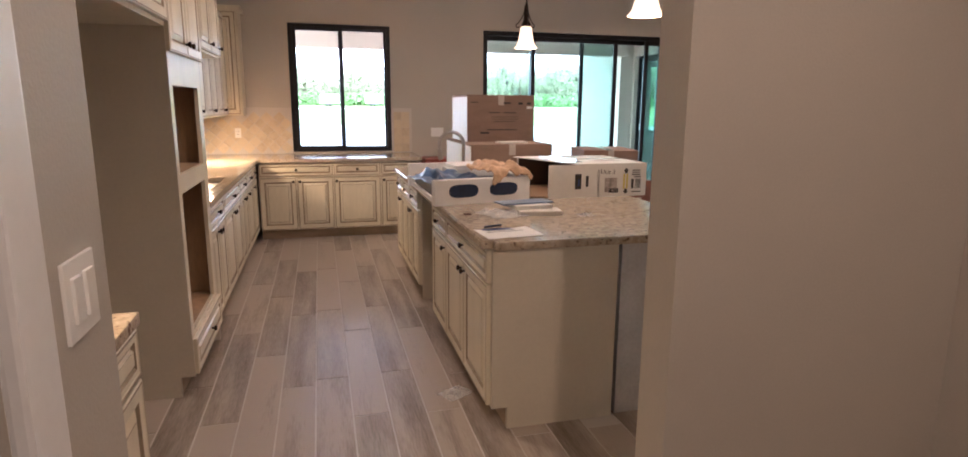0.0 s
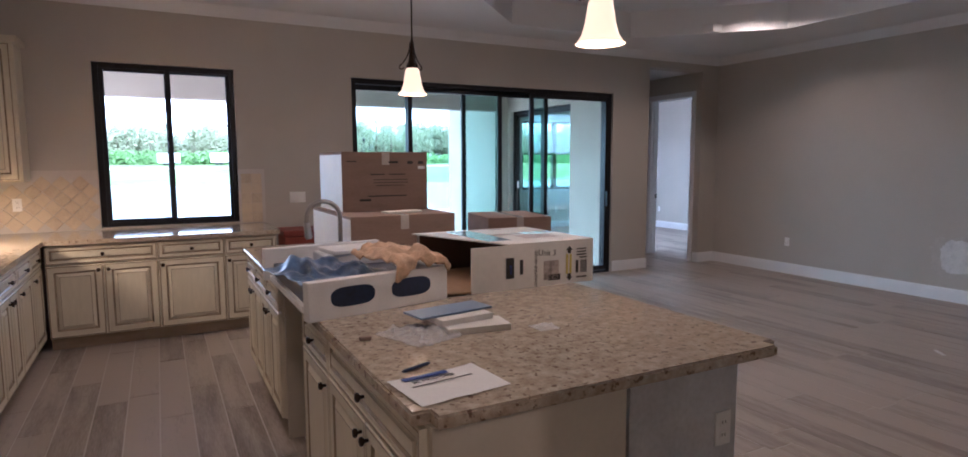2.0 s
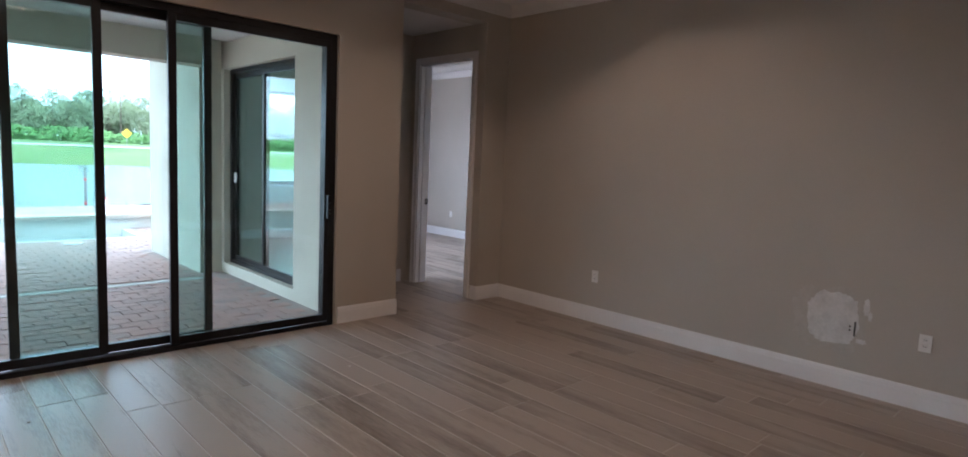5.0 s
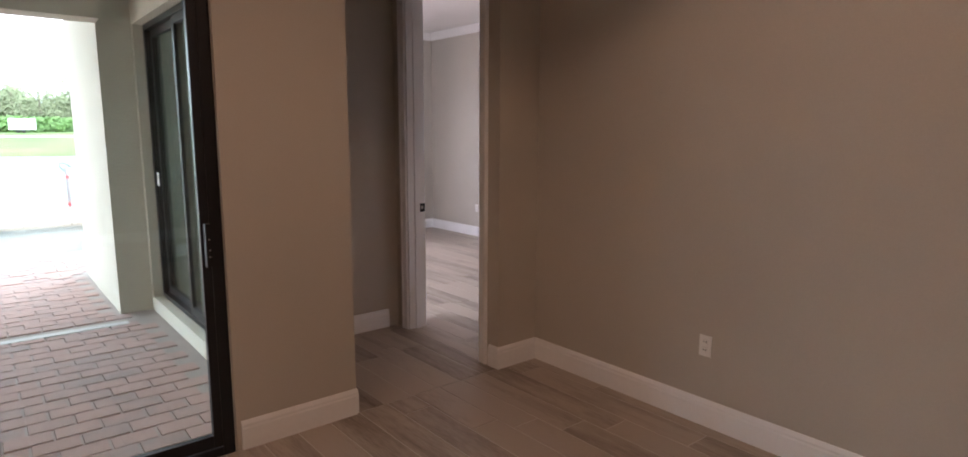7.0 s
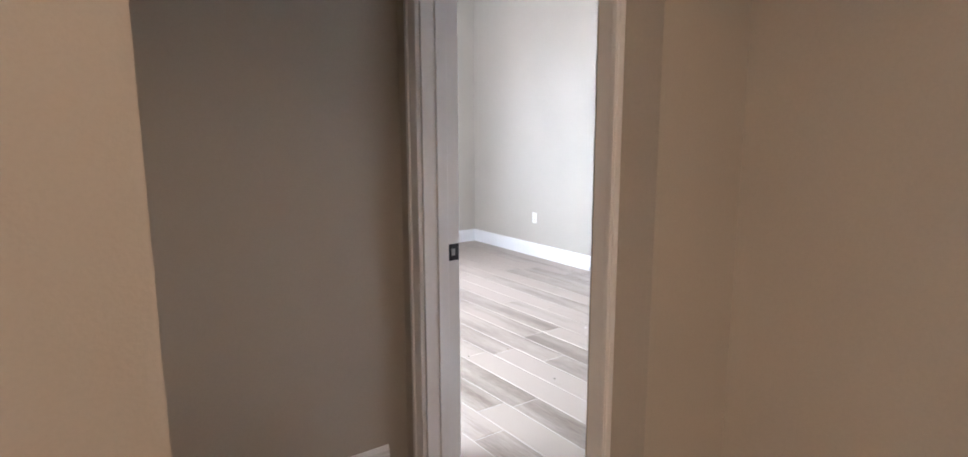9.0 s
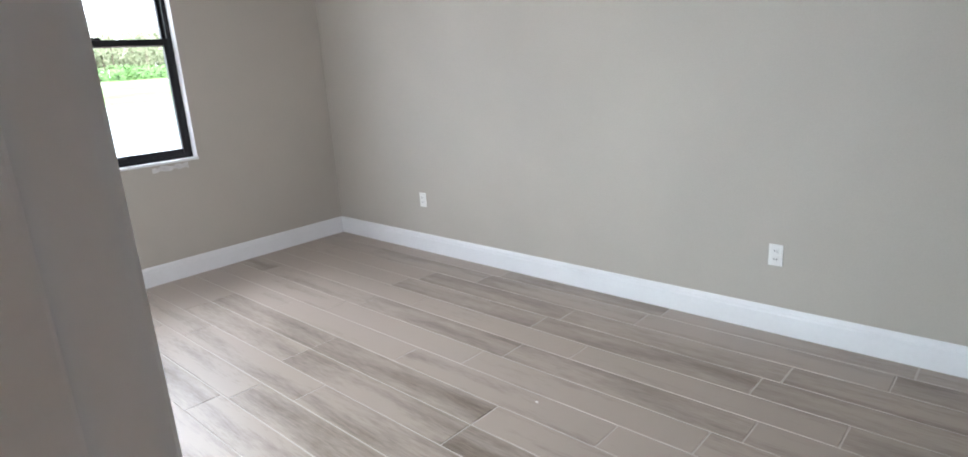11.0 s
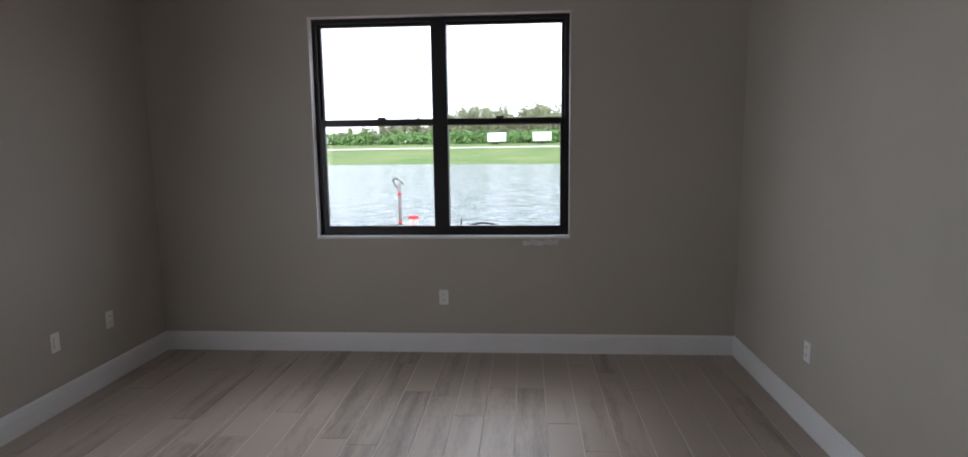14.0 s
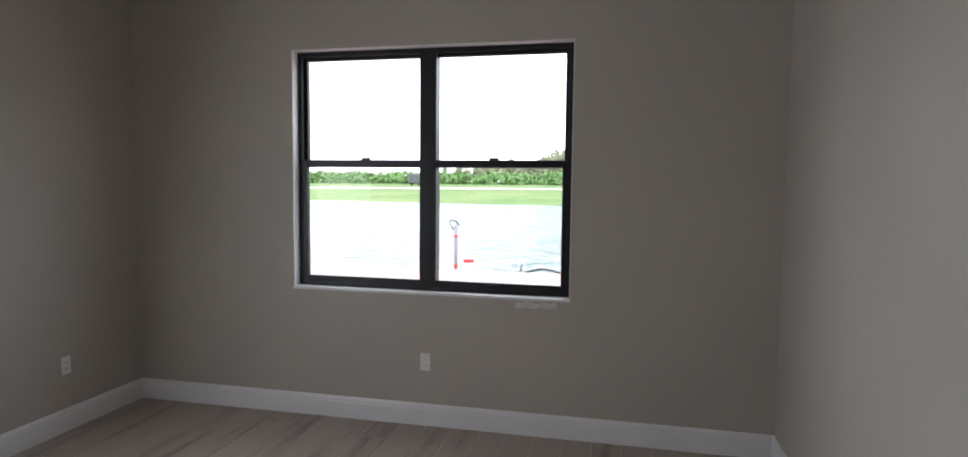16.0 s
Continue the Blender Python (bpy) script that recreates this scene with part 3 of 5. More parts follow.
def clumps(spots, count, spread, tall, size, seed):
    """Many small leaf cards on a spread of crowns, as one mesh."""
    rnd = random.Random(seed)
    vs, fs = [], []
    for x, y, z, k in spots:
        for _ in range(int(count * k)):
            a, r, h = rnd.uniform(0, 6.283), rnd.random() ** 0.5, rnd.random()
            r *= 1.0 - 0.65 * abs(h - 0.45)
            p = Vector((x + spread * k * r * math.cos(a), y + spread * k * r * math.sin(a), z + tall * k * h))
            u = Vector((rnd.gauss(0, 1), rnd.gauss(0, 1), rnd.gauss(0, 0.6))).normalized()
            w = u.orthogonal().normalized()
            s = size * rnd.uniform(0.5, 1.2)
            i = len(vs)
            vs += [p + s * u, p + 0.7 * s * w, p - s * u, p - 0.7 * s * w]
            fs.append((i, i + 1, i + 2, i + 3))
    me = bpy.data.meshes.new("foliage")
    me.from_pydata([tuple(v) for v in vs], [], fs)
    return me


rnd = random.Random(7)
trunk_bm = bmesh.new()
crowns = []
for i in range(1150):
    x = rnd.uniform(-140, 160)
    y = rnd.uniform(176, 226)
    z = height(x, y)
    tallness = rnd.choice((7.5, 9.5, 11, 12.5, 14, 16)) * rnd.uniform(0.72, 0.92) * min(0.98, max(0.25, 0.76 + (0.004 if x > 0 else 0.011) * x))
    crowns.append((x, y, z + 0.38 * tallness, tallness / 11))
    if rnd.random() < 0.6:
        crowns.append((x + rnd.uniform(-1.5, 1.5), y, z + 0.72 * tallness, tallness / 20))
    for s in range(3):
        box(trunk_bm, x - 0.16 + 0.04 * s, y - 0.16, z + s * tallness * 0.3, x + 0.16 - 0.04 * s, y + 0.16, z + (s + 1) * tallness * 0.3)
woods = tagged(new("woods", clumps(crowns, 270, 3.0, 7.0, 0.33, 3)), "far green pine woods behind the lake, haze paled into the leaf colour", "woods", "", "stuff")
woods.data.materials.append(LEAF)
tagged(part("tree_trunks", trunk_bm, BARK), "thin grey far pine trunks", "trunks", "", "stuff")
spots = []
for i in range(760):
    x, y = rnd.uniform(-180, 190), rnd.uniform(158, 178)
    spots.append((x, y, height(x, y) - 0.2, rnd.uniform(0.6, 1.25)))
shrubs = tagged(new("shrubs", clumps(spots, 70, 2.2, 2.8, 0.5, 5)), "dense low green shrubs before the woods", "shrubs", "", "stuff")
shrubs.data.materials.append(SHRUB)


def trailer(place, turn, label, paint):
    t = thing("trailer", label, "trailer", "trailers across the lake", pose(*place, 0, 0, turn))
    part("body", bevel(boxes((-2.1, -1.1, 0.55, 2.1, 1.1, 2.6)), 0.12, 3), paint, t)
    part("side_door", boxes((0.9, -1.12, 0.7, 1.7, -1.098, 2.3)), DRYWALL, t)
    part("drawbar", boxes((2.1, -0.08, 0.5, 3.2, 0.08, 0.62)), BLACK, t)
    for sx in (-0.75, 0.1):
        for sy in (-1.0, 0.85):
            part("wheel", lathe(((0.12, 0), (0.33, 0.01), (0.36, 0.05), (0.36, 0.13), (0.33, 0.17), (0.12, 0.18)), 20), HOSE, t, "", pose(sx, sy + 0.18, 0.36, 90))
    return t


for x, y, turn, lab, pt in ((2.8, 150, 6, "white enclosed cargo trailer on the grass", STEELW), (13.1, 151, -4, "white enclosed cargo trailer beside the road", STEELW), (-38, 150, 90, "dark trailer with a white top seen end on", mat("dark_trailer_paint", (0.06, 0.06, 0.07), 0.5))):
    trailer((x, y, height(x, y) + 0.02), turn, lab, pt)
sign = thing("road_sign", "yellow diamond road sign on a post", "road sign", "", pose(33, 126, height(33, 126)))
part("post", boxes((-0.04, -0.04, 0, 0.04, 0.04, 2.6)), NICKEL, sign)
part("sign_plate", boxes((-0.6, -0.06, -0.6, 0.6, -0.04, 0.6)), ORANGE, sign, "", pose(0, 0, 2.7, 0, 45, 0))
lp = thing("street_lamp", "dark post lamp by the far road", "street lamp", "", pose(39, 128, height(39, 128)))
part("post", lathe(((0.12, 0), (0.08, 0.6), (0.06, 5.2)), 12), BLACK, lp)
part("lantern", lathe(((0.08, 5.2), (0.24, 5.5), (0.30, 5.95), (0.05, 6.2)), 12), BLACK, lp)

# survey pipe, pail and hoses on the near bank
gz = -0.22
pipe = thing("standpipe", "grey standpipe with red tape and looped cable", "pipe", "", pose(6.7, 21.3, gz))
part("pipe", lathe(((0.036, -0.2), (0.036, 0.95), (0.025, 1.0)), 14), mat("grey_pipe_plastic", (0.26, 0.26, 0.27), 0.5, var=0.08), pipe)
for z in (0.12, 0.72):
    part("tape_band", lathe(((0.039, z), (0.039, z + 0.06)), 14), RED, pipe)
part("cable", tube([(0.03 - 0.16 * math.sin(a) * (1 if a < 2.2 else 0.8), 0.0, 0.78 + 0.24 * math.sin(a * 0.75) + 0.02 * a) for a in np.linspace(0, 3.6, 18)], 0.012, 8), HOSE, pipe)
pail = thing("pail", "white pail with a red lid on the sand", "pail", "", pose(7.02, 21.1, gz))
part("bucket", lathe(((0.08, -0.03), (0.10, 0.26), (0.105, 0.27)), 18), STEELW, pail)
part("lid", lathe(((0.108, 0.26), (0.108, 0.31), (0.0, 0.32)), 18), RED, pail)
hs = thing("hose_piece", "black rubber hose lying on the sand", "hose", "", pose(8.3, 22.2, -0.36))
part("hose", tube([(0.9 * u - 0.35, 0.1 * math.sin(5 * u), 0.06 + 0.09 * math.sin(3.1 * u)) for u in np.linspace(0, 1, 14)], 0.025, 8), HOSE, hs)
stake = thing("stake", "short dark stake in the sand", "stake", "", pose(7.85, 22.4, -0.36))
part("rod", tube(((0, 0, -0.1), (0.01, 0, 0.12), (0.03, 0, 0.25)), 0.016, 8), HOSE, stake)

CONE = mat("orange_marker_plastic", (0.80, 0.20, 0.05), 0.5, var=0.08)
for x, y in ((4.2, 23.6), (5.2, 23.7)):
    mk = thing("marker_cone", "small orange marker cone on the sandy bank", "cone", "bank markers", pose(x, y, height(x, y)))
    part("base", boxes((-0.09, -0.09, 0.0, 0.09, 0.09, 0.02)), CONE, mk)
    part("cone", lathe(((0.075, 0.02), (0.02, 0.26), (0.012, 0.27)), 14), CONE, mk)

# ---- kitchen ----


def front(w, h, rail=0.06, t=0.021):
    """A raised-panel front, w by h, its back at y = 0 and its face towards -y, with glazed grooves."""
    bm = bmesh.new()
    r = min(rail, h * 0.27)
    prof = ((0, 0, 0), (0, t - 0.004, 0), (0.005, t, 0), (0.012, t, 1), (0.016, t - 0.002, 0), (r - 0.008, t - 0.002, 0), (r, t - 0.009, 1), (r + 0.006, t - 0.011, 1), (r + 0.010, t - 0.009, 0), (r + min(0.03, h * 0.08), t - 0.001, 0), (r + min(0.034, h * 0.09), t - 0.001, 1))
    rings = [[bm.verts.new((x, -d, z)) for x, z in ((i, i), (w - i, i), (w - i, h - i), (i, h - i))] for i, d, _ in prof]
    for (a, b, p) in zip(rings, rings[1:], prof[1:]):
        for k in range(4):
            bm.faces.new((a[k], a[(k + 1) % 4], b[(k + 1) % 4], b[k])).material_index = p[2]
    bm.faces.new(rings[-1])
    bm.faces.new(rings[0][::-1])
    return bm


KNOB = mesh("knob", lathe(((0.006, 0), (0.006, 0.012), (0.014, 0.017), (0.016, 0.023), (0.012, 0.029), (0.0, 0.031)), 14), BRONZE)


def knob(parent, x, z, y=-0.021):
    ob = new("knob", KNOB)
    ob.parent, ob.matrix_basis = parent, pose(x, y, z, 90)
    return tagged(ob, "dark bronze round knob")


def cabinet(name, label, m, w, z0, z1, depth, fronts, toe=True, group="", body=True, category="cabinet"):
    """A cabinet unit, its face at y = 0 towards -y. fronts: (kind, x0, x1, z0, z1, knob x, knob z)."""
    cab = thing(name, label, category, group, m)
    part("body", soft(0, 0, z0, w, depth, z1, 0.002), CAB, cab)
    if toe:
        part("toe_kick", boxes((0.0, 0.075, 0.0, w, depth, z0)), TOE, cab)
    for kind, x0, x1, q0, q1, kx, kz in fronts:
        f = part(kind, front(x1 - x0 - 0.006, q1 - q0 - 0.006), (CAB, GLAZE), cab, "", pose(x0 + 0.003, -0.001, q0 + 0.003))
        if kx is not None:
            knob(f, kx - x0 - 0.003, kz - q0 - 0.003)
    return cab


def base_fronts(w, doors, drawers=1):
    rows = []
    n = drawers
    for i in range(n):
        rows.append(("drawer", i * w / n, (i + 1) * w / n, 0.715, 0.868, (i + 0.5) * w / n, 0.79))
    for i in range(doors):
        x0, x1 = i * w / doors, (i + 1) * w / doors
        kx = x1 - 0.035 if (i % 2 == 0 and doors > 1) else x0 + 0.035
        rows.append(("cabinet_door", x0, x1, 0.115, 0.71, kx, 0.66))
    return rows


CREAM = "cream glazed raised-panel base cabinet with bronze knobs"
LX, BYF, IX = -0.45, 7.045, 0.985
# back run under the window
for x0, w, d in ((-0.41, 0.80, 2), (0.39, 0.53, 1), (0.92, 0.45, 1)):
    cabinet("base_cabinet", CREAM, pose(x0, BYF, 0), w, 0.11, 0.874, 0.78, base_fronts(w, d), True, "kitchen base cabinets")
cabinet("corner_cabinet", "cream blind corner base cabinet", pose(LX, BYF - 0.45, 0, 0, 0, 90), 0.45, 0.11, 0.874, 0.61, base_fronts(0.43, 1), True, "kitchen base cabinets")
# left run
y = 4.0
for w, d in ((0.62, 2), (0.92, 2), (0.55, 2), (0.50, 1)):
    cabinet("base_cabinet", CREAM, pose(LX, y, 0, 0, 0, 90), w, 0.11, 0.874, 0.61, base_fronts(w, d), True, "kitchen base cabinets")
    y += w
GRANITE = mat("cream_granite", (0.52, 0.45, 0.35), 0.10, second=(0.28, 0.215, 0.155), scale=30, fine=85, bump=0.0)
nt = GRANITE.node_tree
vor = nt.nodes.new("ShaderNodeTexVoronoi")
vor.inputs["Scale"].default_value = 70
gg = nt.nodes.new("ShaderNodeNewGeometry")
nzz = nt.nodes.new("ShaderNodeTexNoise")
nzz.inputs["Scale"].default_value, nzz.inputs["Detail"].default_value = 46, 5
link(nt, gg.outputs["Position"], nzz.inputs["Vector"])
link(nt, gg.outputs["Position"], vor.inputs["Vector"])
rmp = nt.nodes.new("ShaderNodeValToRGB")
rmp.color_ramp.elements[0].position, rmp.color_ramp.elements[1].position = 0.585, 0.65
link(nt, nzz.outputs["Fac"], rmp.inputs["Fac"])
mxx = nt.nodes.new("ShaderNodeMix")
mxx.data_type = "RGBA"
bsdf = nt.nodes["Principled BSDF"]
old = bsdf.inputs["Base Color"].links[0].from_socket
link(nt, rmp.outputs["Color"], mxx.inputs[0])
link(nt, old, mxx.inputs[6])
mxx.inputs[7].default_value = (0.17, 0.115, 0.085, 1)
link(nt, mxx.outputs[2], bsdf.inputs["Base Color"])

bm = bmesh.new()
gx, gy = (XL, -0.98, -0.50, -0.41, 1.395), (3.99, 4.62, 5.26, 7.0, YB)
gv = [[bm.verts.new((x, y, 0.876)) for y in gy] for x in gx]
cells = [bm.faces.new((gv[i][j], gv[i + 1][j], gv[i + 1][j + 1], gv[i][j + 1])) for i in range(4) for j in range(4) if (i, j) != (1, 1) and (i < 3 or j == 3)]
top = bmesh.ops.extrude_face_region(bm, geom=cells)
for v in top["geom"]:
    if isinstance(v, bmesh.types.BMVert):
        v.co.z = 0.914
bmesh.ops.recalc_face_normals(bm, faces=bm.faces[:])
tagged(part("counter_top", bm, GRANITE), "polished cream granite L-shaped counter with cooktop cutout", "counter")
tagged(part("cutout_tray", boxes((-0.98, 4.62, 0.70, -0.50, 5.26, 0.71)), RAWPLY), "raw wood visible in the cooktop cutout", "board")

# oven tower, fridge surround
tw = thing("oven_tower", "tall cream cabinet with two empty oven openings", "cabinet", "", pose(-0.42, 3.17, 0, 0, 0, 90))
W = 0.83
part("side_panel", boxes((0, 0, 0.11, 0.02, 0.65, 2.6), (0, 0.07, 0, 0.02, 0.65, 0.11)), PANEL, tw, "flat beige side panel")
part("side_panel", boxes((W - 0.02, 0, 0.0, W, 0.65, 2.6)), PANEL, tw)
part("back_panel", boxes((0.02, 0.61, 0.11, W - 0.02, 0.65, 2.6)), RAWPLY, tw, "raw brown plywood back")
part("face_frame", boxes((0.02, 0, 0.235, 0.07, 0.022, 1.73), (W - 0.11, 0, 0.235, W - 0.02, 0.022, 1.73), (0.07, 0, 1.595, W - 0.11, 0.022, 1.73), (0.07, 0, 1.06, W - 0.11, 0.022, 1.155), (0.07, 0, 0.235, W - 0.11, 0.022, 0.34)), CAB, tw)
part("shelf", boxes((0.02, 0.022, 1.135, W - 0.02, 0.61, 1.155)), RAWPLY, tw)
part("shelf", boxes((0.02, 0.022, 0.32, W - 0.02, 0.61, 0.34)), RAWPLY, tw)
part("shelf", boxes((0.02, 0.022, 1.6, W - 0.02, 0.61, 1.62)), RAWPLY, tw)
part("inner_wall", boxes((0.021, 0.022, 0.34, 0.03, 0.61, 1.6)), RAWPLY, tw)
part("inner_wall", boxes((W - 0.03, 0.022, 0.34, W - 0.021, 0.61, 1.6)), RAWPLY, tw)
part("body", boxes((0.02, 0.0, 1.73, W - 0.02, 0.61, 2.6)), CAB, tw)
part("drawer_box", boxes((0.02, 0.0, 0.11, W - 0.02, 0.61, 0.235)), CAB, tw)
for i in range(2):
    d = part("cabinet_door", front(W / 2 - 0.004, 0.82), (CAB, GLAZE), tw, "", pose(i * W / 2 + 0.002, -0.001, 1.75))
    knob(d, 0.36 if i == 0 else 0.05, 0.06)
d = part("drawer", front(W - 0.02, 0.19), (CAB, GLAZE), tw, "", pose(0.01, -0.001, 0.12))
knob(d, W / 2, 0.1)
part("toe_kick", boxes((0.02, 0.075, 0, W - 0.02, 0.6, 0.11)), TOE, tw)
fr = cabinet("fridge_cabinet", "cream cabinet over the empty fridge space", pose(-0.42, 1.86, 0, 0, 0, 90), 1.31, 1.86, 2.6, 0.65, [("cabinet_door", 0.0, 0.655, 1.88, 2.58, 0.62, 1.94), ("cabinet_door", 0.655, 1.31, 1.88, 2.58, 0.69, 1.94)], False)
tagged(part("gable_panel", boxes((XL, 1.80, 0, -0.36, 1.858, 2.6))), "tall beige panel beside the fridge space", "panel").data.materials.append(PANEL)
# small side counter lit from above
cabinet("side_cabinet", "cream glazed small base cabinet beside the entry", pose(-0.30, 0.975, 0, 0, 0, 90), 0.82, 0.11, 0.874, 0.74, base_fronts(0.82, 2), True)
tagged(part("side_counter", soft(XL, 0.972, 0.876, -0.268, 1.795, 0.914, 0.008)), "cream granite small side counter", "counter").data.materials.append(GRANITE)
cabinet("side_upper_cabinet", "cream glazed wall cabinet over the side counter", pose(-0.62, 1.105, 0, 0, 0, 90), 0.69, 1.37, 2.5, 0.44, [("cabinet_door", 0.0, 0.345, 1.38, 2.49, 0.31, 1.44), ("cabinet_door", 0.345, 0.69, 1.38, 2.49, 0.38, 1.44)], False)
structure("wall_niche", boxes((XL, 0.87, 0, -0.08, 0.97, 3.05)), WALL, "greige painted niche end wall", "wall")

# uppers
hood = cabinet("hood_cabinet", "cream raised hood cabinet above the cooktop space", pose(-0.50, 4.50, 0, 0, 0, 90), 0.86, 1.86, 2.66, 0.57, [("cabinet_door", 0.0, 0.43, 1.87, 2.64, 0.39, 1.93), ("cabinet_door", 0.43, 0.86, 1.87, 2.64, 0.80, 1.93)], False)
part("crown", soft(-0.03, -0.03, 2.66, 0.89, 0.57, 2.71, 0.012), CAB, hood)
for y0, w, d in ((4.0, 0.5, 1), (5.36, 0.70, 2), (6.06, 0.70, 2)):
    fr_ = [("cabinet_door", i * w / d, (i + 1) * w / d, 1.385, 2.48, (i * w / d + 0.035) if i else (w / d - 0.035), 1.44) for i in range(d)]
    cabinet("upper_cabinet", "cream glazed wall cabinet with bronze knob", pose(-0.74, y0, 0, 0, 0, 90), w, 1.375, 2.49, 0.33, fr_, False, "kitchen wall cabinets")
ub = cabinet("upper_cabinet", "cream glazed wall cabinet facing the room", pose(-0.90, 7.50, 0), 0.33, 1.375, 2.52, 0.33, [("cabinet_door", 0.0, 0.31, 1.385, 2.51, 0.04, 1.44)], False, "kitchen wall cabinets")
part("crown", soft(-0.17, -0.035, 2.52, 0.365, 0.33, 2.57, 0.012), CAB, ub)
part("filler", boxes((-0.17, 0.0, 1.375, 0.0, 0.33, 2.52)), CAB, ub)
cabinet("upper_cabinet", "cream glazed wall cabinet in the corner", pose(-0.74, 6.76, 0, 0, 0, 90), 0.73, 1.375, 2.49, 0.33, [("cabinet_door", 0.0, 0.36, 1.385, 2.48, 0.32, 1.44), ("cabinet_door", 0.36, 0.73, 1.385, 2.48, 0.40, 1.44)], False, "kitchen wall cabinets")

# island
near = [("drawer", 0.0, 0.47, 0.715, 0.868, 0.235, 0.79), ("cabinet_door", 0.0, 0.47, 0.115, 0.71, 0.435, 0.66)]
cabinet("island_cabinet", "cream glazed island cabinet with one door", pose(IX, 3.90, 0, 0, 0, -90), 0.47, 0.11, 0.874, 0.60, near, True, "island cabinets")
cabinet("island_cabinet", "cream glazed island cabinet with two doors", pose(IX, 3.43, 0, 0, 0, -90), 0.95, 0.11, 0.874, 0.60, base_fronts(0.95, 2), True, "island cabinets")
cabinet("island_cabinet", "cream glazed island sink cabinet", pose(IX, 5.84, 0, 0, 0, -90), 1.30, 0.11, 0.874, 0.60, base_fronts(1.30, 4, 3), True, "island cabinets")
isl = thing("kitchen_island", "granite-topped kitchen island with beige end panel and drywall back", "kitchen island")
part("end_panel", boxes((IX, 2.455, 0.11, 1.600, 2.478, 0.874), (IX + 0.075, 2.455, 0, 1.600, 2.478, 0.11)), PANEL, isl, "flat beige end panel")
part("dishwasher_panel", boxes((IX + 0.01, 4.515, 0.0, 1.58, 4.538, 0.874)), PANEL, isl)
part("drywall_back", soft(1.625, 2.47, 0, 2.085, 5.84, 0.874, 0.003), DRYWALL, isl, "grey primed drywall")
bm = boxes((0.94, 2.43, 0.876, 2.275, 5.88, 0.914))
bmesh.ops.bevel(bm, geom=[e for e in bm.edges if abs(e.verts[0].co.z - e.verts[1].co.z) > 0.01], offset=0.05, segments=6, affect="EDGES")
bmesh.ops.bevel(bm, geom=[e for e in bm.edges if abs(e.verts[0].co.z - e.verts[1].co.z) < 1e-4], offset=0.006, segments=2, affect="EDGES")
part("worktop", bm, GRANITE, isl, "polished cream and brown granite top")
fc = thing("faucet", "brushed nickel gooseneck kitchen faucet", "faucet", "", pose(1.40, 4.86, 0.914))
part("base", lathe(((0.03, 0), (0.03, 0.012), (0.022, 0.02), (0.020, 0.12), (0.014, 0.13)), 18), NICKEL, fc)
part("spout", tube([(0, 0, 0.12), (0, 0, 0.28)] + [(-0.10 + 0.10 * math.cos(a), 0.0, 0.28 + 0.10 * math.sin(a)) for a in np.linspace(0.2, 3.0, 14)] + [(-0.205, 0, 0.24)], 0.014, 12), NICKEL, fc)
part("spray_head", lathe(((0.015, 0), (0.021, -0.02), (0.022, -0.09), (0.018, -0.10)), 16), NICKEL, fc, "", pose(-0.203, 0, 0.255, 0, -8, 0))
part("lever", tube(((0, -0.02, 0.08), (0, -0.05, 0.09), (0.0, -0.10, 0.12)), 0.006, 8), NICKEL, fc)

# backsplash tiles: diamonds
tile_m = mat("tumbled_travertine_tile", (0.60, 0.50, 0.36), 0.5, second=(0.44, 0.35, 0.25), scale=9, fine=60, bump=0.15, rand=0.35)
spl = structure("backsplash", boxes((-1.06, YB - 0.006, 0.914, k0, YB - 0.001, 1.375), (k0 - 0.55, YB - 0.006, 1.375, k0, YB - 0.001, 1.465), (k1, YB - 0.006, 0.914, 1.40, YB - 0.001, 1.465), (XL + 0.001, 4.0, 0.914, XL + 0.006, YB, 1.375)), GROUT, "tumbled travertine backsplash laid as diamonds", "backsplash")
dm = mesh("tile", bevel(boxes((-0.049, -0.006, -0.049, 0.049, 0, 0.049)), 0.003, 1), tile_m)
for r in range(0, 9):
    for q in range(0, 14):
        cx, cz = -1.0 + 0.0725 * (2 * q + r % 2), 0.985 + 0.0725 * r
        zt = 1.465 if cx > -0.56 else 1.375
        if cx + 0.07 > k0 or cz + 0.069 > zt:
            continue
        ob = new("tile", dm)
        ob.parent, ob.matrix_basis = spl, pose(cx, YB - 0.006, cz, 0, 45, 0)
sq = mesh("tile", bevel(boxes((-0.049, -0.006, -0.049, 0.049, 0, 0.049)), 0.003, 1), tile_m)
for i in range(5):
    for j in range(2):
        ob = new("tile", sq)
        ob.parent, ob.matrix_basis = spl, pose(k1 + 0.07 + 0.1 * j, YB - 0.006, 0.97 + 0.1 * i)


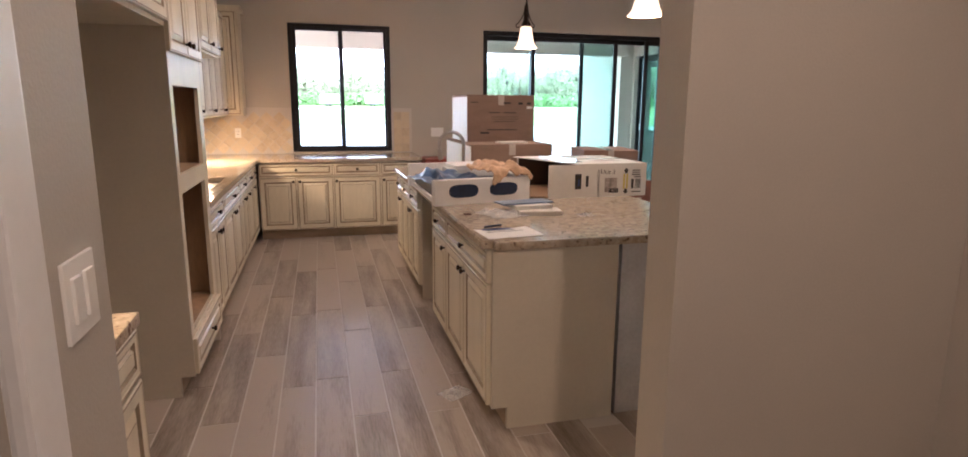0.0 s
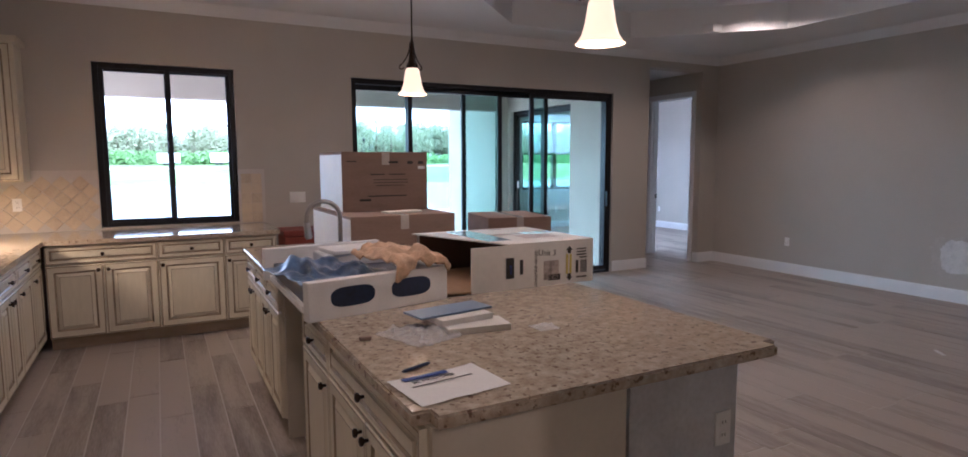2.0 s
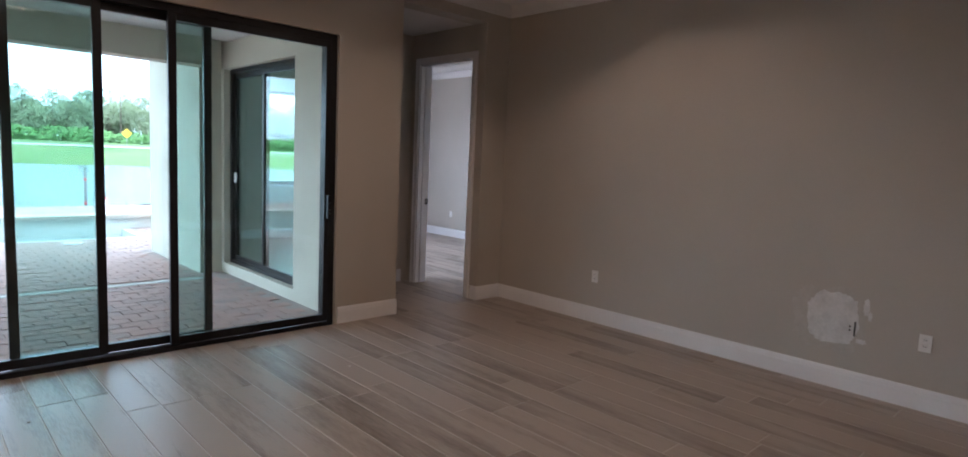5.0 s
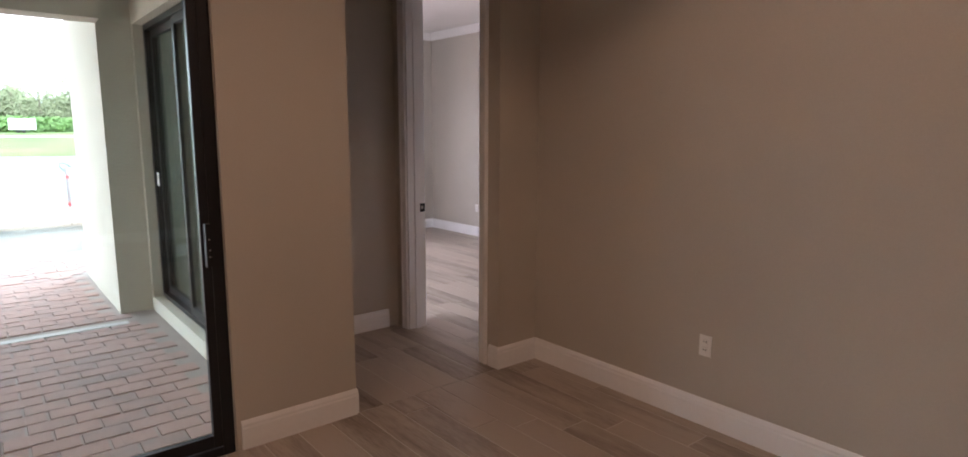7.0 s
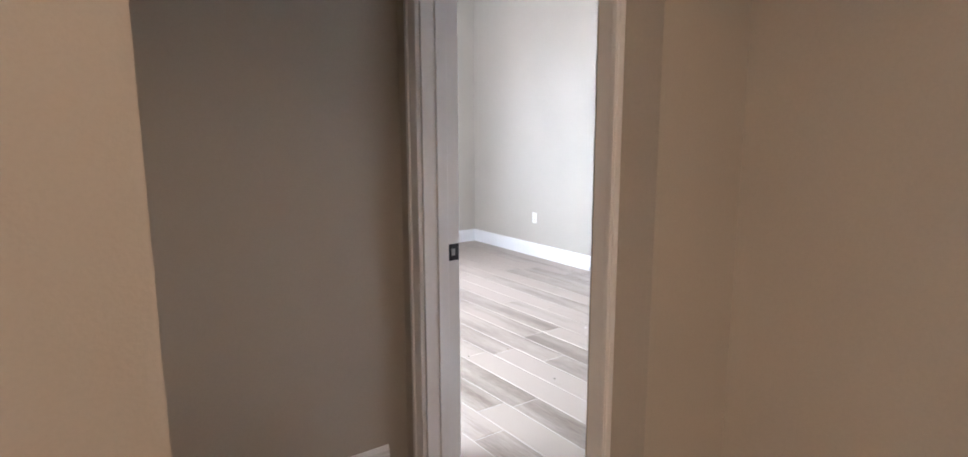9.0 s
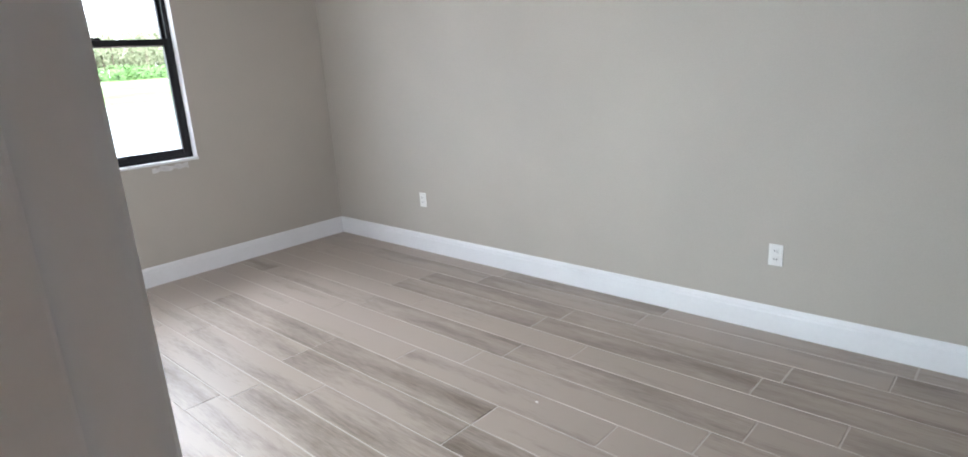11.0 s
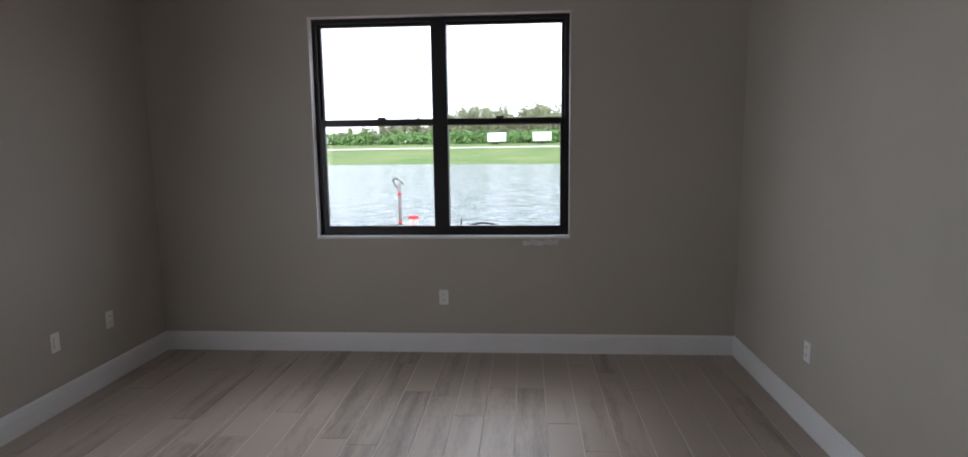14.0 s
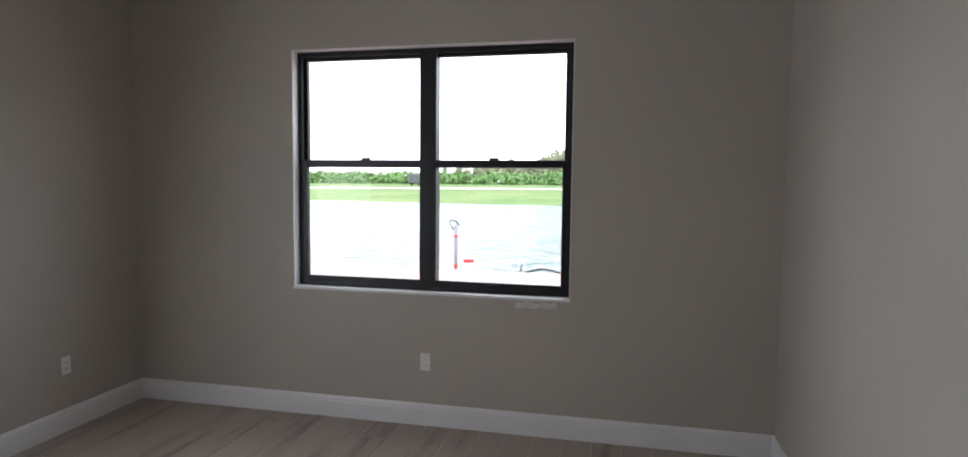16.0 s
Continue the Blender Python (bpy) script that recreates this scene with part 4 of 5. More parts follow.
def wall_plate(label, m, gangs=1, kind="outlet"):
    """An outlet or switch plate in the xz plane, face towards -y."""
    o = thing("outlet" if kind == "outlet" else "light_switch", label, "outlet" if kind == "outlet" else "switch", "", m)
    w = 0.07 + 0.046 * (gangs - 1)
    part("plate", bevel(boxes((-w / 2, -0.006, -0.057, w / 2, 0, 0.057)), 0.003, 2), PLASTIC, o)
    for g in range(gangs):
        x = (g - (gangs - 1) / 2) * 0.046
        if kind == "outlet":
            for z in (-0.021, 0.021):
                s = part("socket", bevel(boxes((x - 0.016, -0.0085, z - 0.014, x + 0.016, -0.005, z + 0.014)), 0.002, 1), PLASTIC, o)
                part("slots", boxes((x - 0.008, -0.0092, z - 0.005, x - 0.005, -0.0084, z + 0.006), (x + 0.005, -0.0092, z - 0.005, x + 0.008, -0.0084, z + 0.006)), INK, s)
        else:
            part("rocker", bevel(boxes((x - 0.016, -0.011, -0.033, x + 0.016, -0.005, 0.033)), 0.003, 2), PLASTIC, o)
    return o


OUT = "white outlet plate on the painted wall"
wall_plate("white two-rocker light switch on the entry wall", pose(-0.08, 0.845, 1.24, 0, 0, 90), 2, "switch")
wall_plate("white outlet plate on the backsplash", pose(-0.68, YB - 0.013, 1.165), 1)
wall_plate("white double switch plate beside the window", pose(1.73, YB, 1.165), 3, "switch")
for y, z in ((6.56, 0.435), (3.98, 0.44)):
    wall_plate(OUT, pose(XR, y, z, 0, 0, -90))
wall_plate(OUT, pose(8.70, BY1, 0.425))
for y in (12.0, 9.35):
    wall_plate(OUT, pose(BX1, y, 0.425, 0, 0, -90))
wall_plate(OUT, pose(BX0, 12.515, 0.422, 0, 0, 90))
wall_plate("white blank cable plate on the painted wall", pose(BX0, 12.03, 0.422, 0, 0, 90), 1, "switch")
wall_plate("white outlet plate on the island drywall", pose(2.02, 2.47, 0.655))


# spackled repair on the long wall
def blot(name, label, x, y, z, ry, rz, seed, rough=0.10, material=PATCH, thick=0.0018):
    """A trowelled smear with a ragged rim on the plane x."""
    bm = bmesh.new()
    n = 96
    ring = []
    for i in range(n):
        a = i * 2 * math.pi / n
        c, q = math.cos(a), math.sin(a)
        sx, sz = math.copysign(abs(c) ** 0.65, c), math.copysign(abs(q) ** 0.65, q)
        k = 1 + rough * (noise.noise((2.2 * c + seed, 2.2 * q, seed)) + 0.7 * noise.noise((7 * c, 7 * q + seed, 2)) + 0.5 * noise.noise((19 * c, 19 * q, seed)))
        ring.append((ry * sx * k, rz * sz * k))
    a = [bm.verts.new((0, p, q)) for p, q in ring]
    b = [bm.verts.new((-thick, p * 0.95, q * 0.95)) for p, q in ring]
    for i in range(n):
        bm.faces.new((a[i], a[(i + 1) % n], b[(i + 1) % n], b[i]))
    bm.faces.new(b)
    bmesh.ops.recalc_face_normals(bm, faces=bm.faces[:])
    ob = part(name, bm, material)
    ob.location = (x, y, z)
    return tagged(ob, label, "wall patch")


THIN = mat("thin_spackle_haze", (0.50, 0.47, 0.43), 0.7, second=(0.43, 0.40, 0.355), scale=16, fine=70)
blot("spackle_haze", "thin sanded spackle haze round the patch", XR, 4.555, 0.475, 0.235, 0.225, 5, 0.22, THIN, 0.0008)
blot("spackle_patch", "rough white spackled patch on the painted wall", XR, 4.53, 0.49, 0.165, 0.185, 2, 0.09)
for y, z, ry, rz, sd in ((4.325, 0.60, 0.018, 0.055, 3), (4.30, 0.54, 0.012, 0.03, 8), (4.34, 0.36, 0.03, 0.016, 9)):
    blot("spackle_dab", "small ragged dab of spackle on the wall", XR, y, z, ry, rz, sd, 0.35)
hb = thing("junction_box", "open outlet hole in the spackled patch", "outlet", "", pose(XR - 0.003, 4.405, 0.44, 0, 0, -90))
part("box_edge", boxes((0.018, -0.004, -0.05, 0.028, 0.002, 0.05)), INK, hb)
for z in (-0.012, 0.014):
    part("screw_hole", boxes((-0.012, -0.004, z - 0.005, -0.002, 0.002, z + 0.005)), INK, hb)
rr = random.Random(4)
bm = bmesh.new()
vs = [(-0.13 + 0.26 * i / 12, rr.uniform(0.0, 0.02), rr.uniform(-0.02, -0.004)) for i in range(13)]
top = [bm.verts.new((x, -0.0015, a)) for x, a, _ in vs]
bot = [bm.verts.new((x, -0.0015, b - 0.012)) for x, _, b in vs]
for i in range(12):
    bm.faces.new((top[i], top[i + 1], bot[i + 1], bot[i]))
ob = tagged(part("sill_caulk", bm, PATCH), "smeared spackle under the window corner", "wall patch")
ob.location = (9.42, BY1, 0.845)

# ---- pendants and downlights ----
SHADE = bpy.data.materials.new("lit_frosted_shade")
SHADE.use_nodes = True
sb = SHADE.node_tree.nodes["Principled BSDF"]
sb.inputs["Base Color"].default_value = (0.9, 0.75, 0.55, 1)
sb.inputs["Roughness"].default_value = 0.4
sb.inputs["Emission Color"].default_value = (1, 0.62, 0.32, 1)
sb.inputs["Emission Strength"].default_value = 0.24
for x, y in PENDANTS:
    p = thing("pendant_lamp", "lit bell-shaped frosted pendant on a bronze stem", "pendant lamp", "island pendants", pose(x, y, 2.02))
    p.scale = (1.2, 1.2, 1.2)
    shade = part("shade", lathe(((0.088, 0.0), (0.080, 0.008), (0.066, 0.03), (0.054, 0.07), (0.048, 0.11), (0.042, 0.145), (0.03, 0.16), (0.026, 0.157), (0.038, 0.142), (0.044, 0.11), (0.050, 0.07), (0.062, 0.03), (0.077, 0.006), (0.085, 0.0)), 32), SHADE, p, "glowing frosted glass bell shade")
    shade.visible_shadow = False
    part("cup", lathe(((0.034, 0.155), (0.036, 0.17), (0.022, 0.20), (0.016, 0.26), (0.010, 0.30), (0.007, 0.33)), 18), BRONZE, p)
    part("stem", lathe(((0.005, 0.3), (0.005, 0.84)), 10), BRONZE, p)
    part("canopy", lathe(((0.006, 0.82), (0.05, 0.835), (0.055, 0.858)), 24), BRONZE, p)
    for k in range(3):
        a = k * 2.094 + 0.4
        pts = [(0.012 + 0.055 * s ** 2.2, 0.31 - 0.13 * s) for s in np.linspace(0, 1, 8)] + [(0.067 + 0.014 * math.sin(q), 0.18 - 0.014 + 0.014 * math.cos(q)) for q in np.linspace(0.6, 4.6, 8)]
        part("scroll", tube([(r * math.cos(a), r * math.sin(a), z) for r, z in pts], 0.004, 6), BRONZE, p)
LENS = mat("lit_downlight_lens", (0.9, 0.85, 0.75), 0.4, emit=(1, 0.75, 0.5, 9.0))
for x, y, z in DOWNLIGHTS:
    zz = 3.36 if z > 3.2 else 3.05
    can = thing("downlight", "lit white recessed ceiling downlight", "ceiling light", "room downlights", pose(x, y, zz))
    part("trim_ring", lathe(((0.06, -0.008), (0.095, -0.006), (0.098, 0.0)), 28), TRIM, can)
    part("lens", lathe(((0.0, -0.003), (0.06, -0.004), (0.06, 0.0)), 24), LENS, can)
smoke = thing("smoke_detector", "white round ceiling smoke detector", "smoke detector", "", pose(4.75, 6.1, 3.36))
part("shell", lathe(((0.0, -0.035), (0.045, -0.033), (0.06, -0.015), (0.062, 0)), 24), PLASTIC, smoke)

# ---- boxes and clutter ----


def carton(label, x0, y0, z0, x1, y1, z1, m=CARD, tape_axis="y", prints=(), turn=0.0):
    """A closed carton with flaps, tape and print. prints: (face, a0, b0, a1, b1, material) in metres on that face."""
    cx, cy = (x0 + x1) / 2, (y0 + y1) / 2
    w, d, h = (x1 - x0) / 2, (y1 - y0) / 2, z1 - z0
    b = thing("carton", label, "box", "", pose(cx, cy, z0, 0, 0, turn))
    part("body", soft(-w, -d, 0, w, d, h - 0.004, 0.004), m, b)
    if tape_axis == "y":
        part("flap", soft(-w + 0.001, -d + 0.001, h - 0.004, -0.002, d - 0.001, h, 0.001), m, b)
        part("flap", soft(0.002, -d + 0.001, h - 0.004, w - 0.001, d - 0.001, h, 0.001), m, b)
        part("tape", boxes((-0.028, -d - 0.0008, h, 0.028, d + 0.0008, h + 0.0008), (-0.028, -d - 0.0012, h - 0.09, 0.028, -d - 0.0002, h)), TAPE, b, "clear shiny packing tape")
    else:
        part("flap", soft(-w + 0.001, -d + 0.001, h - 0.004, w - 0.001, -0.002, h, 0.001), m, b)
        part("flap", soft(-w + 0.001, 0.002, h - 0.004, w - 0.001, d - 0.001, h, 0.001), m, b)
        part("tape", boxes((-w - 0.0008, -0.028, h, w + 0.0008, 0.028, h + 0.0008)), TAPE, b, "clear shiny packing tape")
    for face, a0, b0, a1, b1, pm in prints:
        if face == "s":
            r = (-w + a0, -d - 0.0012, b0, -w + a1, -d + 0.001, b1)
        elif face == "e":
            r = (w - 0.001, -d + a0, b0, w + 0.0012, -d + a1, b1)
        elif face == "w":
            r = (-w - 0.0012, -d + a0, b0, -w + 0.001, -d + a1, b1)
        else:
            r = (-w + a0, -d + b0, h - 0.001, -w + a1, -d + b1, h + 0.0012)
        part("print", boxes(r), pm, b)
    return b


TOPPR = [("s", 0.33, 0.33, 0.40, 0.345, INK), ("s", 0.47, 0.325, 0.51, 0.345, INK), ("s", 0.55, 0.325, 0.59, 0.345, INK), ("s", 0.55, 0.29, 0.60, 0.31, PAPER),
         ("s", 0.20, 0.25, 0.30, 0.257, INK), ("s", 0.33, 0.25, 0.45, 0.257, INK), ("s", 0.22, 0.215, 0.47, 0.219, INK), ("s", 0.22, 0.195, 0.47, 0.199, INK), ("s", 0.24, 0.175, 0.44, 0.179, INK), ("s", 0.18, 0.10, 0.46, 0.108, INK), ("s", 0.12, 0.07, 0.20, 0.085, INK), ("s", 0.03, 0.34, 0.10, 0.346, INK),
         ("w", 0.0, 0.0, 0.62, 0.39, WHITECARD)]
carton("brown appliance carton stacked on another", 1.52, 5.24, 1.191, 2.14, 5.86, 1.60, CARD, "y", TOPPR)
carton("flat brown carton with one white side on the island", 1.46, 4.84, 0.914, 2.17, 5.86, 1.19, CARD, "y", [("w", 0.0, 0.0, 1.02, 0.26, WHITECARD), ("s", 0.1, 0.08, 0.35, 0.09, INK)])
slip = tagged(part("plastic_bag", soft(-0.13, -0.05, 0, 0.13, 0.05, 0.014, 0.005)), "crumpled clear bag lying on the carton", "bag")
slip.data.materials.append(WHITECARD)
slip.matrix_basis = pose(1.86, 5.02, 1.192, 0, 0, 8)
carton("large brown carton standing on the floor", 2.50, 4.86, 0.002, 3.14, 6.0, 0.855, mat("reddish_cardboard", (0.19, 0.085, 0.062), 0.8, var=0.08, scale=4, fine=45, stretch=(1, 1, 4)), "y", [("s", 0.1, 0.52, 0.6, 0.62, REDINK), ("s", 0.30, 0.66, 0.55, 0.70, TAPE), ("s", 0.25, 0.28, 0.33, 0.33, INK), ("e", 0.1, 0.52, 0.9, 0.6, REDINK)])
carton("smaller brown carton on the large carton", 2.70, 5.20, 0.857, 3.22, 5.80, 1.10, CARD, "y", [("s", 0.05, 0.05, 0.12, 0.058, INK)], -11)
rb = thing("tool_box", "red tool box standing by the wall", "tool box", "", pose(1.70, 7.55, 0.0))
part("body", soft(-0.2, -0.2, 0, 0.2, 0.2, 0.80, 0.02), mat("dark_red_cardboard", (0.25, 0.05, 0.03), 0.6), rb)
part("lid", soft(-0.21, -0.21, 0.80, 0.21, 0.21, 0.86, 0.012), mat("dark_red_lid", (0.22, 0.045, 0.03), 0.5), rb)

# open white appliance carton lying on its side, mouth towards the cabinets
wb = thing("open_carton", "open white printed appliance carton lying on its side", "box", "", pose(1.685, 3.63, 0.914, 0, 0, 0.5))
L, D, H, T = 0.705, 0.66, 0.215, 0.006
part("side_wall", boxes((0.0, 0, 0.0, L, T, H)), [WHITECARD], wb)
part("side_wall", boxes((0, D - T, 0.0, L, D, H)), [WHITECARD], wb)
part("bottom_wall", boxes((0, T, 0, L, D - T, T)), [CARD_IN], wb, "brown cardboard inside")
bm = bmesh.new()
tv = [[bm.verts.new((x, y, z)) for x, y in ((0.20, 0), (L, 0), (L, D), (-0.03, D))] for z in (H, H + T)]
for i in range(4):
    bm.faces.new((tv[0][i], tv[0][(i + 1) % 4], tv[1][(i + 1) % 4], tv[1][i]))
bm.faces.new(tv[0][::-1])
bm.faces.new(tv[1])
part("top_wall", bm, [WHITECARD], wb)
part("end_wall", boxes((L - T, T, T, L, D - T, H)), [WHITECARD], wb)
LINING = mat("dark_brown_lining", (0.10, 0.065, 0.045), 0.8)
part("lining", boxes((0.012, D - T - 0.003, T, L - T, D - T, H)), [LINING], wb)
part("lining", boxes((0.012, T, T, L - T, T + 0.003, H)), [LINING], wb)
fl = part("flap", boxes((-0.16, 0, 0, 0, D, 0.005)), [CARD_IN], wb, "open brown cardboard flap", pose(0, 0, 0.006, 0, 3, 0))
PR = []
for x, z, w_, h_ in ((0.185, 0.055, 0.045, 0.10), ):
    PR.append((x, z, x + w_, z + h_, INK))
PR += [(0.262, 0.07, 0.281, 0.142, INK), (0.205, 0.075, 0.218, 0.12, BLUEINK)]
PR += [(0.40, 0.03, 0.49, 0.125, mat("faded_grey_print", (0.42, 0.36, 0.33), 0.7, var=0.25, scale=25)), (0.43, 0.025, 0.50, 0.055, INK)]
PR += [(0.535 + 0.022 * i, 0.05, 0.547 + 0.022 * i, 0.15, YELLOW if i < 2 else INK) for i in range(2)]
PR += [(0.595 + 0.0, 0.05, 0.612, 0.115, INK), (0.617, 0.125, 0.665, 0.132, INK), (0.60, 0.14, 0.66, 0.147, INK), (0.60, 0.155, 0.66, 0.161, INK), (0.60, 0.17, 0.66, 0.176, INK), (0.60, 0.025, 0.665, 0.032, INK)]
PR += [(0.625 + 0.006 * i, 0.05, 0.628 + 0.006 * i, 0.115, INK) for i in range(7)]
for x0, z0, x1, z1, pm in PR:
    part("print", boxes((x0, -0.0012, z0, x1, 0.002, z1)), [pm], wb)


for z, d in ((0.158, 1), (0.022, -1)):
    bm = bmesh.new()
    zc = z + 0.012
    out = [(0.545, zc - 0.016 * d), (0.565, zc - 0.016 * d), (0.565, zc), (0.575, zc), (0.555, zc + 0.02 * d), (0.535, zc), (0.545, zc)]
    lo_, hi_ = [bm.verts.new((x, 0.001, q)) for x, q in out], [bm.verts.new((x, -0.0013, q)) for x, q in out]
    for k in range(7):
        bm.faces.new((lo_[k], lo_[(k + 1) % 7], hi_[(k + 1) % 7], hi_[k]))
    bm.faces.new(hi_)
    bmesh.ops.recalc_face_normals(bm, faces=bm.faces[:])
    part("arrow_print", bm, [INK], wb)


def words(body, size, m, parent, material, label="", stroke=0.0):
    cu = bpy.data.curves.new("text", "FONT")
    cu.body, cu.size, cu.extrude, cu.align_x, cu.align_y = body, size, 0.0004, "CENTER", "CENTER"
    tmp = bpy.data.objects.new("text", cu)
    me = bpy.data.meshes.new_from_object(tmp)
    me.materials.append(material)
    bpy.data.objects.remove(tmp)
    ob = new("lettering", me)
    ob.parent, ob.matrix_basis = parent, m
    return tagged(ob, label)


words("GAS RANGE HOOD", 0.022, pose(0.355, -0.0014, 0.085, 90, -90, 0), wb, INK)
words("Unit 3", 0.042, pose(0.42, -0.0014, 0.165, 90, 4, 0), wb, INK, "hand-written black marker")
words("MADE IN", 0.02, pose(0.46, 0.60, H + T + 0.0008, 0, 0, 0), wb, INK)
part("label_print", boxes((0.40, 0.16, H + T - 0.001, 0.60, 0.30, H + T + 0.0008)), [mat("pale_grey_label", (0.55, 0.50, 0.48), 0.6, var=0.2, scale=30)], wb)
part("foil_label", boxes((0.16, 0.14, H + T - 0.001, 0.30, 0.62, H + T + 0.0012)), [mat("shiny_blue_film", (0.30, 0.36, 0.44), 0.06, var=0.1)], wb, "glossy pale blue film panel")
part("tape", boxes((0.30, 0.33, H + T - 0.001, L, 0.39, H + T + 0.001)), [TAPE], wb, "clear shiny packing tape")


# styrofoam tray with oval hand holes
def foam_side(w, h, t):
    bm = bmesh.new()
    box(bm, 0, 0, 0, w, t, h)
    return bevel(bm, 0.006, 2)


tray = thing("foam_tray", "long white styrofoam packing tray with oval cutouts", "packing tray", "", pose(0, 0, 0.914))
FRONT = pose(0.905, 3.46, 0, 0, 0, 12)
front_wall = part("front_wall", foam_side(0.655, 0.155, 0.05), FOAM, tray, "", FRONT)
part("back_wall", foam_side(0.655, 0.165, 0.05), FOAM, tray, "", pose(0.895, 4.45, 0, 0, 0, 8))
part("end_wall", soft(1.485, 3.645, 0, 1.54, 4.52, 0.145, 0.006), FOAM, tray)
part("base", soft(0.915, 3.63, 0, 1.485, 4.44, 0.03, 0.004), FOAM, tray)
for cx, sx in ((0.19, 0.098), (0.465, 0.098)):
    pts = []
    for i in range(32):
        a = i * 2 * math.pi / 32
        ex = abs(math.cos(a)) ** 0.55 * (1 if math.cos(a) > 0 else -1)
        ez = abs(math.sin(a)) ** 0.8 * (1 if math.sin(a) > 0 else -1)
        pts.append((cx + sx * ex, 0.084 + 0.040 * ez))
    bm = bmesh.new()
    a = [bm.verts.new((x, -0.0015, z)) for x, z in pts]
    b = [bm.verts.new((x, 0.02, z)) for x, z in pts]
    bm.faces.new(a)
    for i in range(32):
        bm.faces.new((a[i], a[(i + 1) % 32], b[(i + 1) % 32], b[i]))
    bmesh.ops.recalc_face_normals(bm, faces=bm.faces[:])
    part("hand_hole", bm, NAVY, front_wall, "dark blue wrap seen in an oval hole")
part("wrapped_part", soft(0.93, 3.65, 0.03, 1.47, 4.42, 0.095, 0.012), NAVY, tray, "dark blue wrapped appliance part")
part("inner_block", soft(1.13, 4.16, 0.095, 1.47, 4.40, 0.15, 0.01), FOAM, tray, "white inner foam block")


def crumple(nx, ny, w, d, h, seed, freq=6.0, edge=True):
    """A crumpled sheet, w by d, with folds up to h high, closed below."""
    bm = bmesh.new()
    g = []
    for j in range(ny + 1):
        row = []
        for i in range(nx + 1):
            u, v = i / nx, j / ny
            f = noise.noise((u * freq + seed, v * freq, seed * 1.7)) + 0.5 * noise.noise((u * freq * 2.3, v * freq * 2.3 + seed, 2))
            env = min(1, 4 * min(u, 1 - u, v, 1 - v)) if edge else 1
            wob = 0.06 * noise.noise((v * 5, u * 5, seed + 9))
            row.append(bm.verts.new(((u - 0.5 + wob) * w, (v - 0.5 + wob * 0.7) * d, max(0.003, h * (0.35 + 0.75 * f) * (0.25 + 0.75 * env)))))
        g.append(row)
    for j in range(ny):
        for i in range(nx):
            bm.faces.new((g[j][i], g[j][i + 1], g[j + 1][i + 1], g[j + 1][i])).smooth = True
    return bm


def sheet(name, label, cat, m, material, nx, ny, w, d, h, seed, freq=6.0):
    ob = part(name, crumple(nx, ny, w, d, h, seed, freq), material)
    ob.matrix_basis = m
    sol = ob.modifiers.new("thickness", "SOLIDIFY")
    sol.thickness = 0.002
    return tagged(ob, label, cat)


sheet("blue_wrap", "crumpled dark blue plastic wrap in the foam tray", "plastic wrap", pose(1.12, 3.98, 1.006, 0, 0, 8), BLUE, 44, 44, 0.44, 0.66, 0.10, 2.0, 3.6)
pk = tagged(part("foam_sheet", soft(-0.15, -0.11, 0, 0.15, 0.11, 0.022, 0.006)), "folded white foam sheet in the tray", "foam sheet")
pk.data.materials.append(FOAM)
pk.matrix_basis = pose(1.31, 4.27, 1.066, 0, 0, 8)
bm = bmesh.new()
gr = []
for j in range(31):
    row = []
    for i in range(27):
        u, v = i / 26, j / 30
        f = noise.noise((u * 4 + 2, v * 4, 3.1)) + 0.5 * noise.noise((u * 9, v * 9, 7))
        x = 0.27 * (u - 0.5) + 0.03 * noise.noise((v * 4, u * 3, 5))
        y = 0.46 * (v - 0.28) + 0.02 * f
        over = max(0.0, -y - 0.045)
        z = 0.075 + 0.035 * f + 0.035 * math.sin(3.1 * u) - (0.9 * over if u < 0.38 else 0.55 * over) - 0.10 * max(0, u - 0.75)
        row.append(bm.verts.new((x, max(y, -0.062 - 0.01 * f - (0.05 * over)), z)))
    gr.append(row)
for j in range(30):
    for i in range(26):
        bm.faces.new((gr[j][i], gr[j][i + 1], gr[j + 1][i + 1], gr[j + 1][i])).smooth = True
gl = tagged(part("work_glove", bm, GLOVE), "tan leather work glove draped over the tray", "glove")
gl.matrix_basis = pose(1.40, 3.62, 1.035, 0, 0, 12)
sol = gl.modifiers.new("thickness", "SOLIDIFY")
sol.thickness = 0.006
bk = [("booklet", 1.43, 3.10, 0.914, 0.24, 0.13, 0.024, -8, WHITECARD), ("booklet", 1.40, 3.18, 0.938, 0.22, 0.15, 0.022, 6, WHITECARD), ("folder", 1.38, 3.22, 0.961, 0.32, 0.13, 0.008, 9, mat("blue_grey_folder", (0.17, 0.24, 0.36), 0.35, var=0.15, scale=6))]
for nm, x, y, z, w, d, h, a, m in bk:
    ob = tagged(part(nm, soft(-w / 2, -d / 2, 0, w / 2, d / 2, h, 0.003), m), "white boxed manual on the granite" if nm == "booklet" else "blue wrapped manual on top of the stack", "booklet")
    ob.matrix_basis = pose(x, y, z, 0, 0, a)
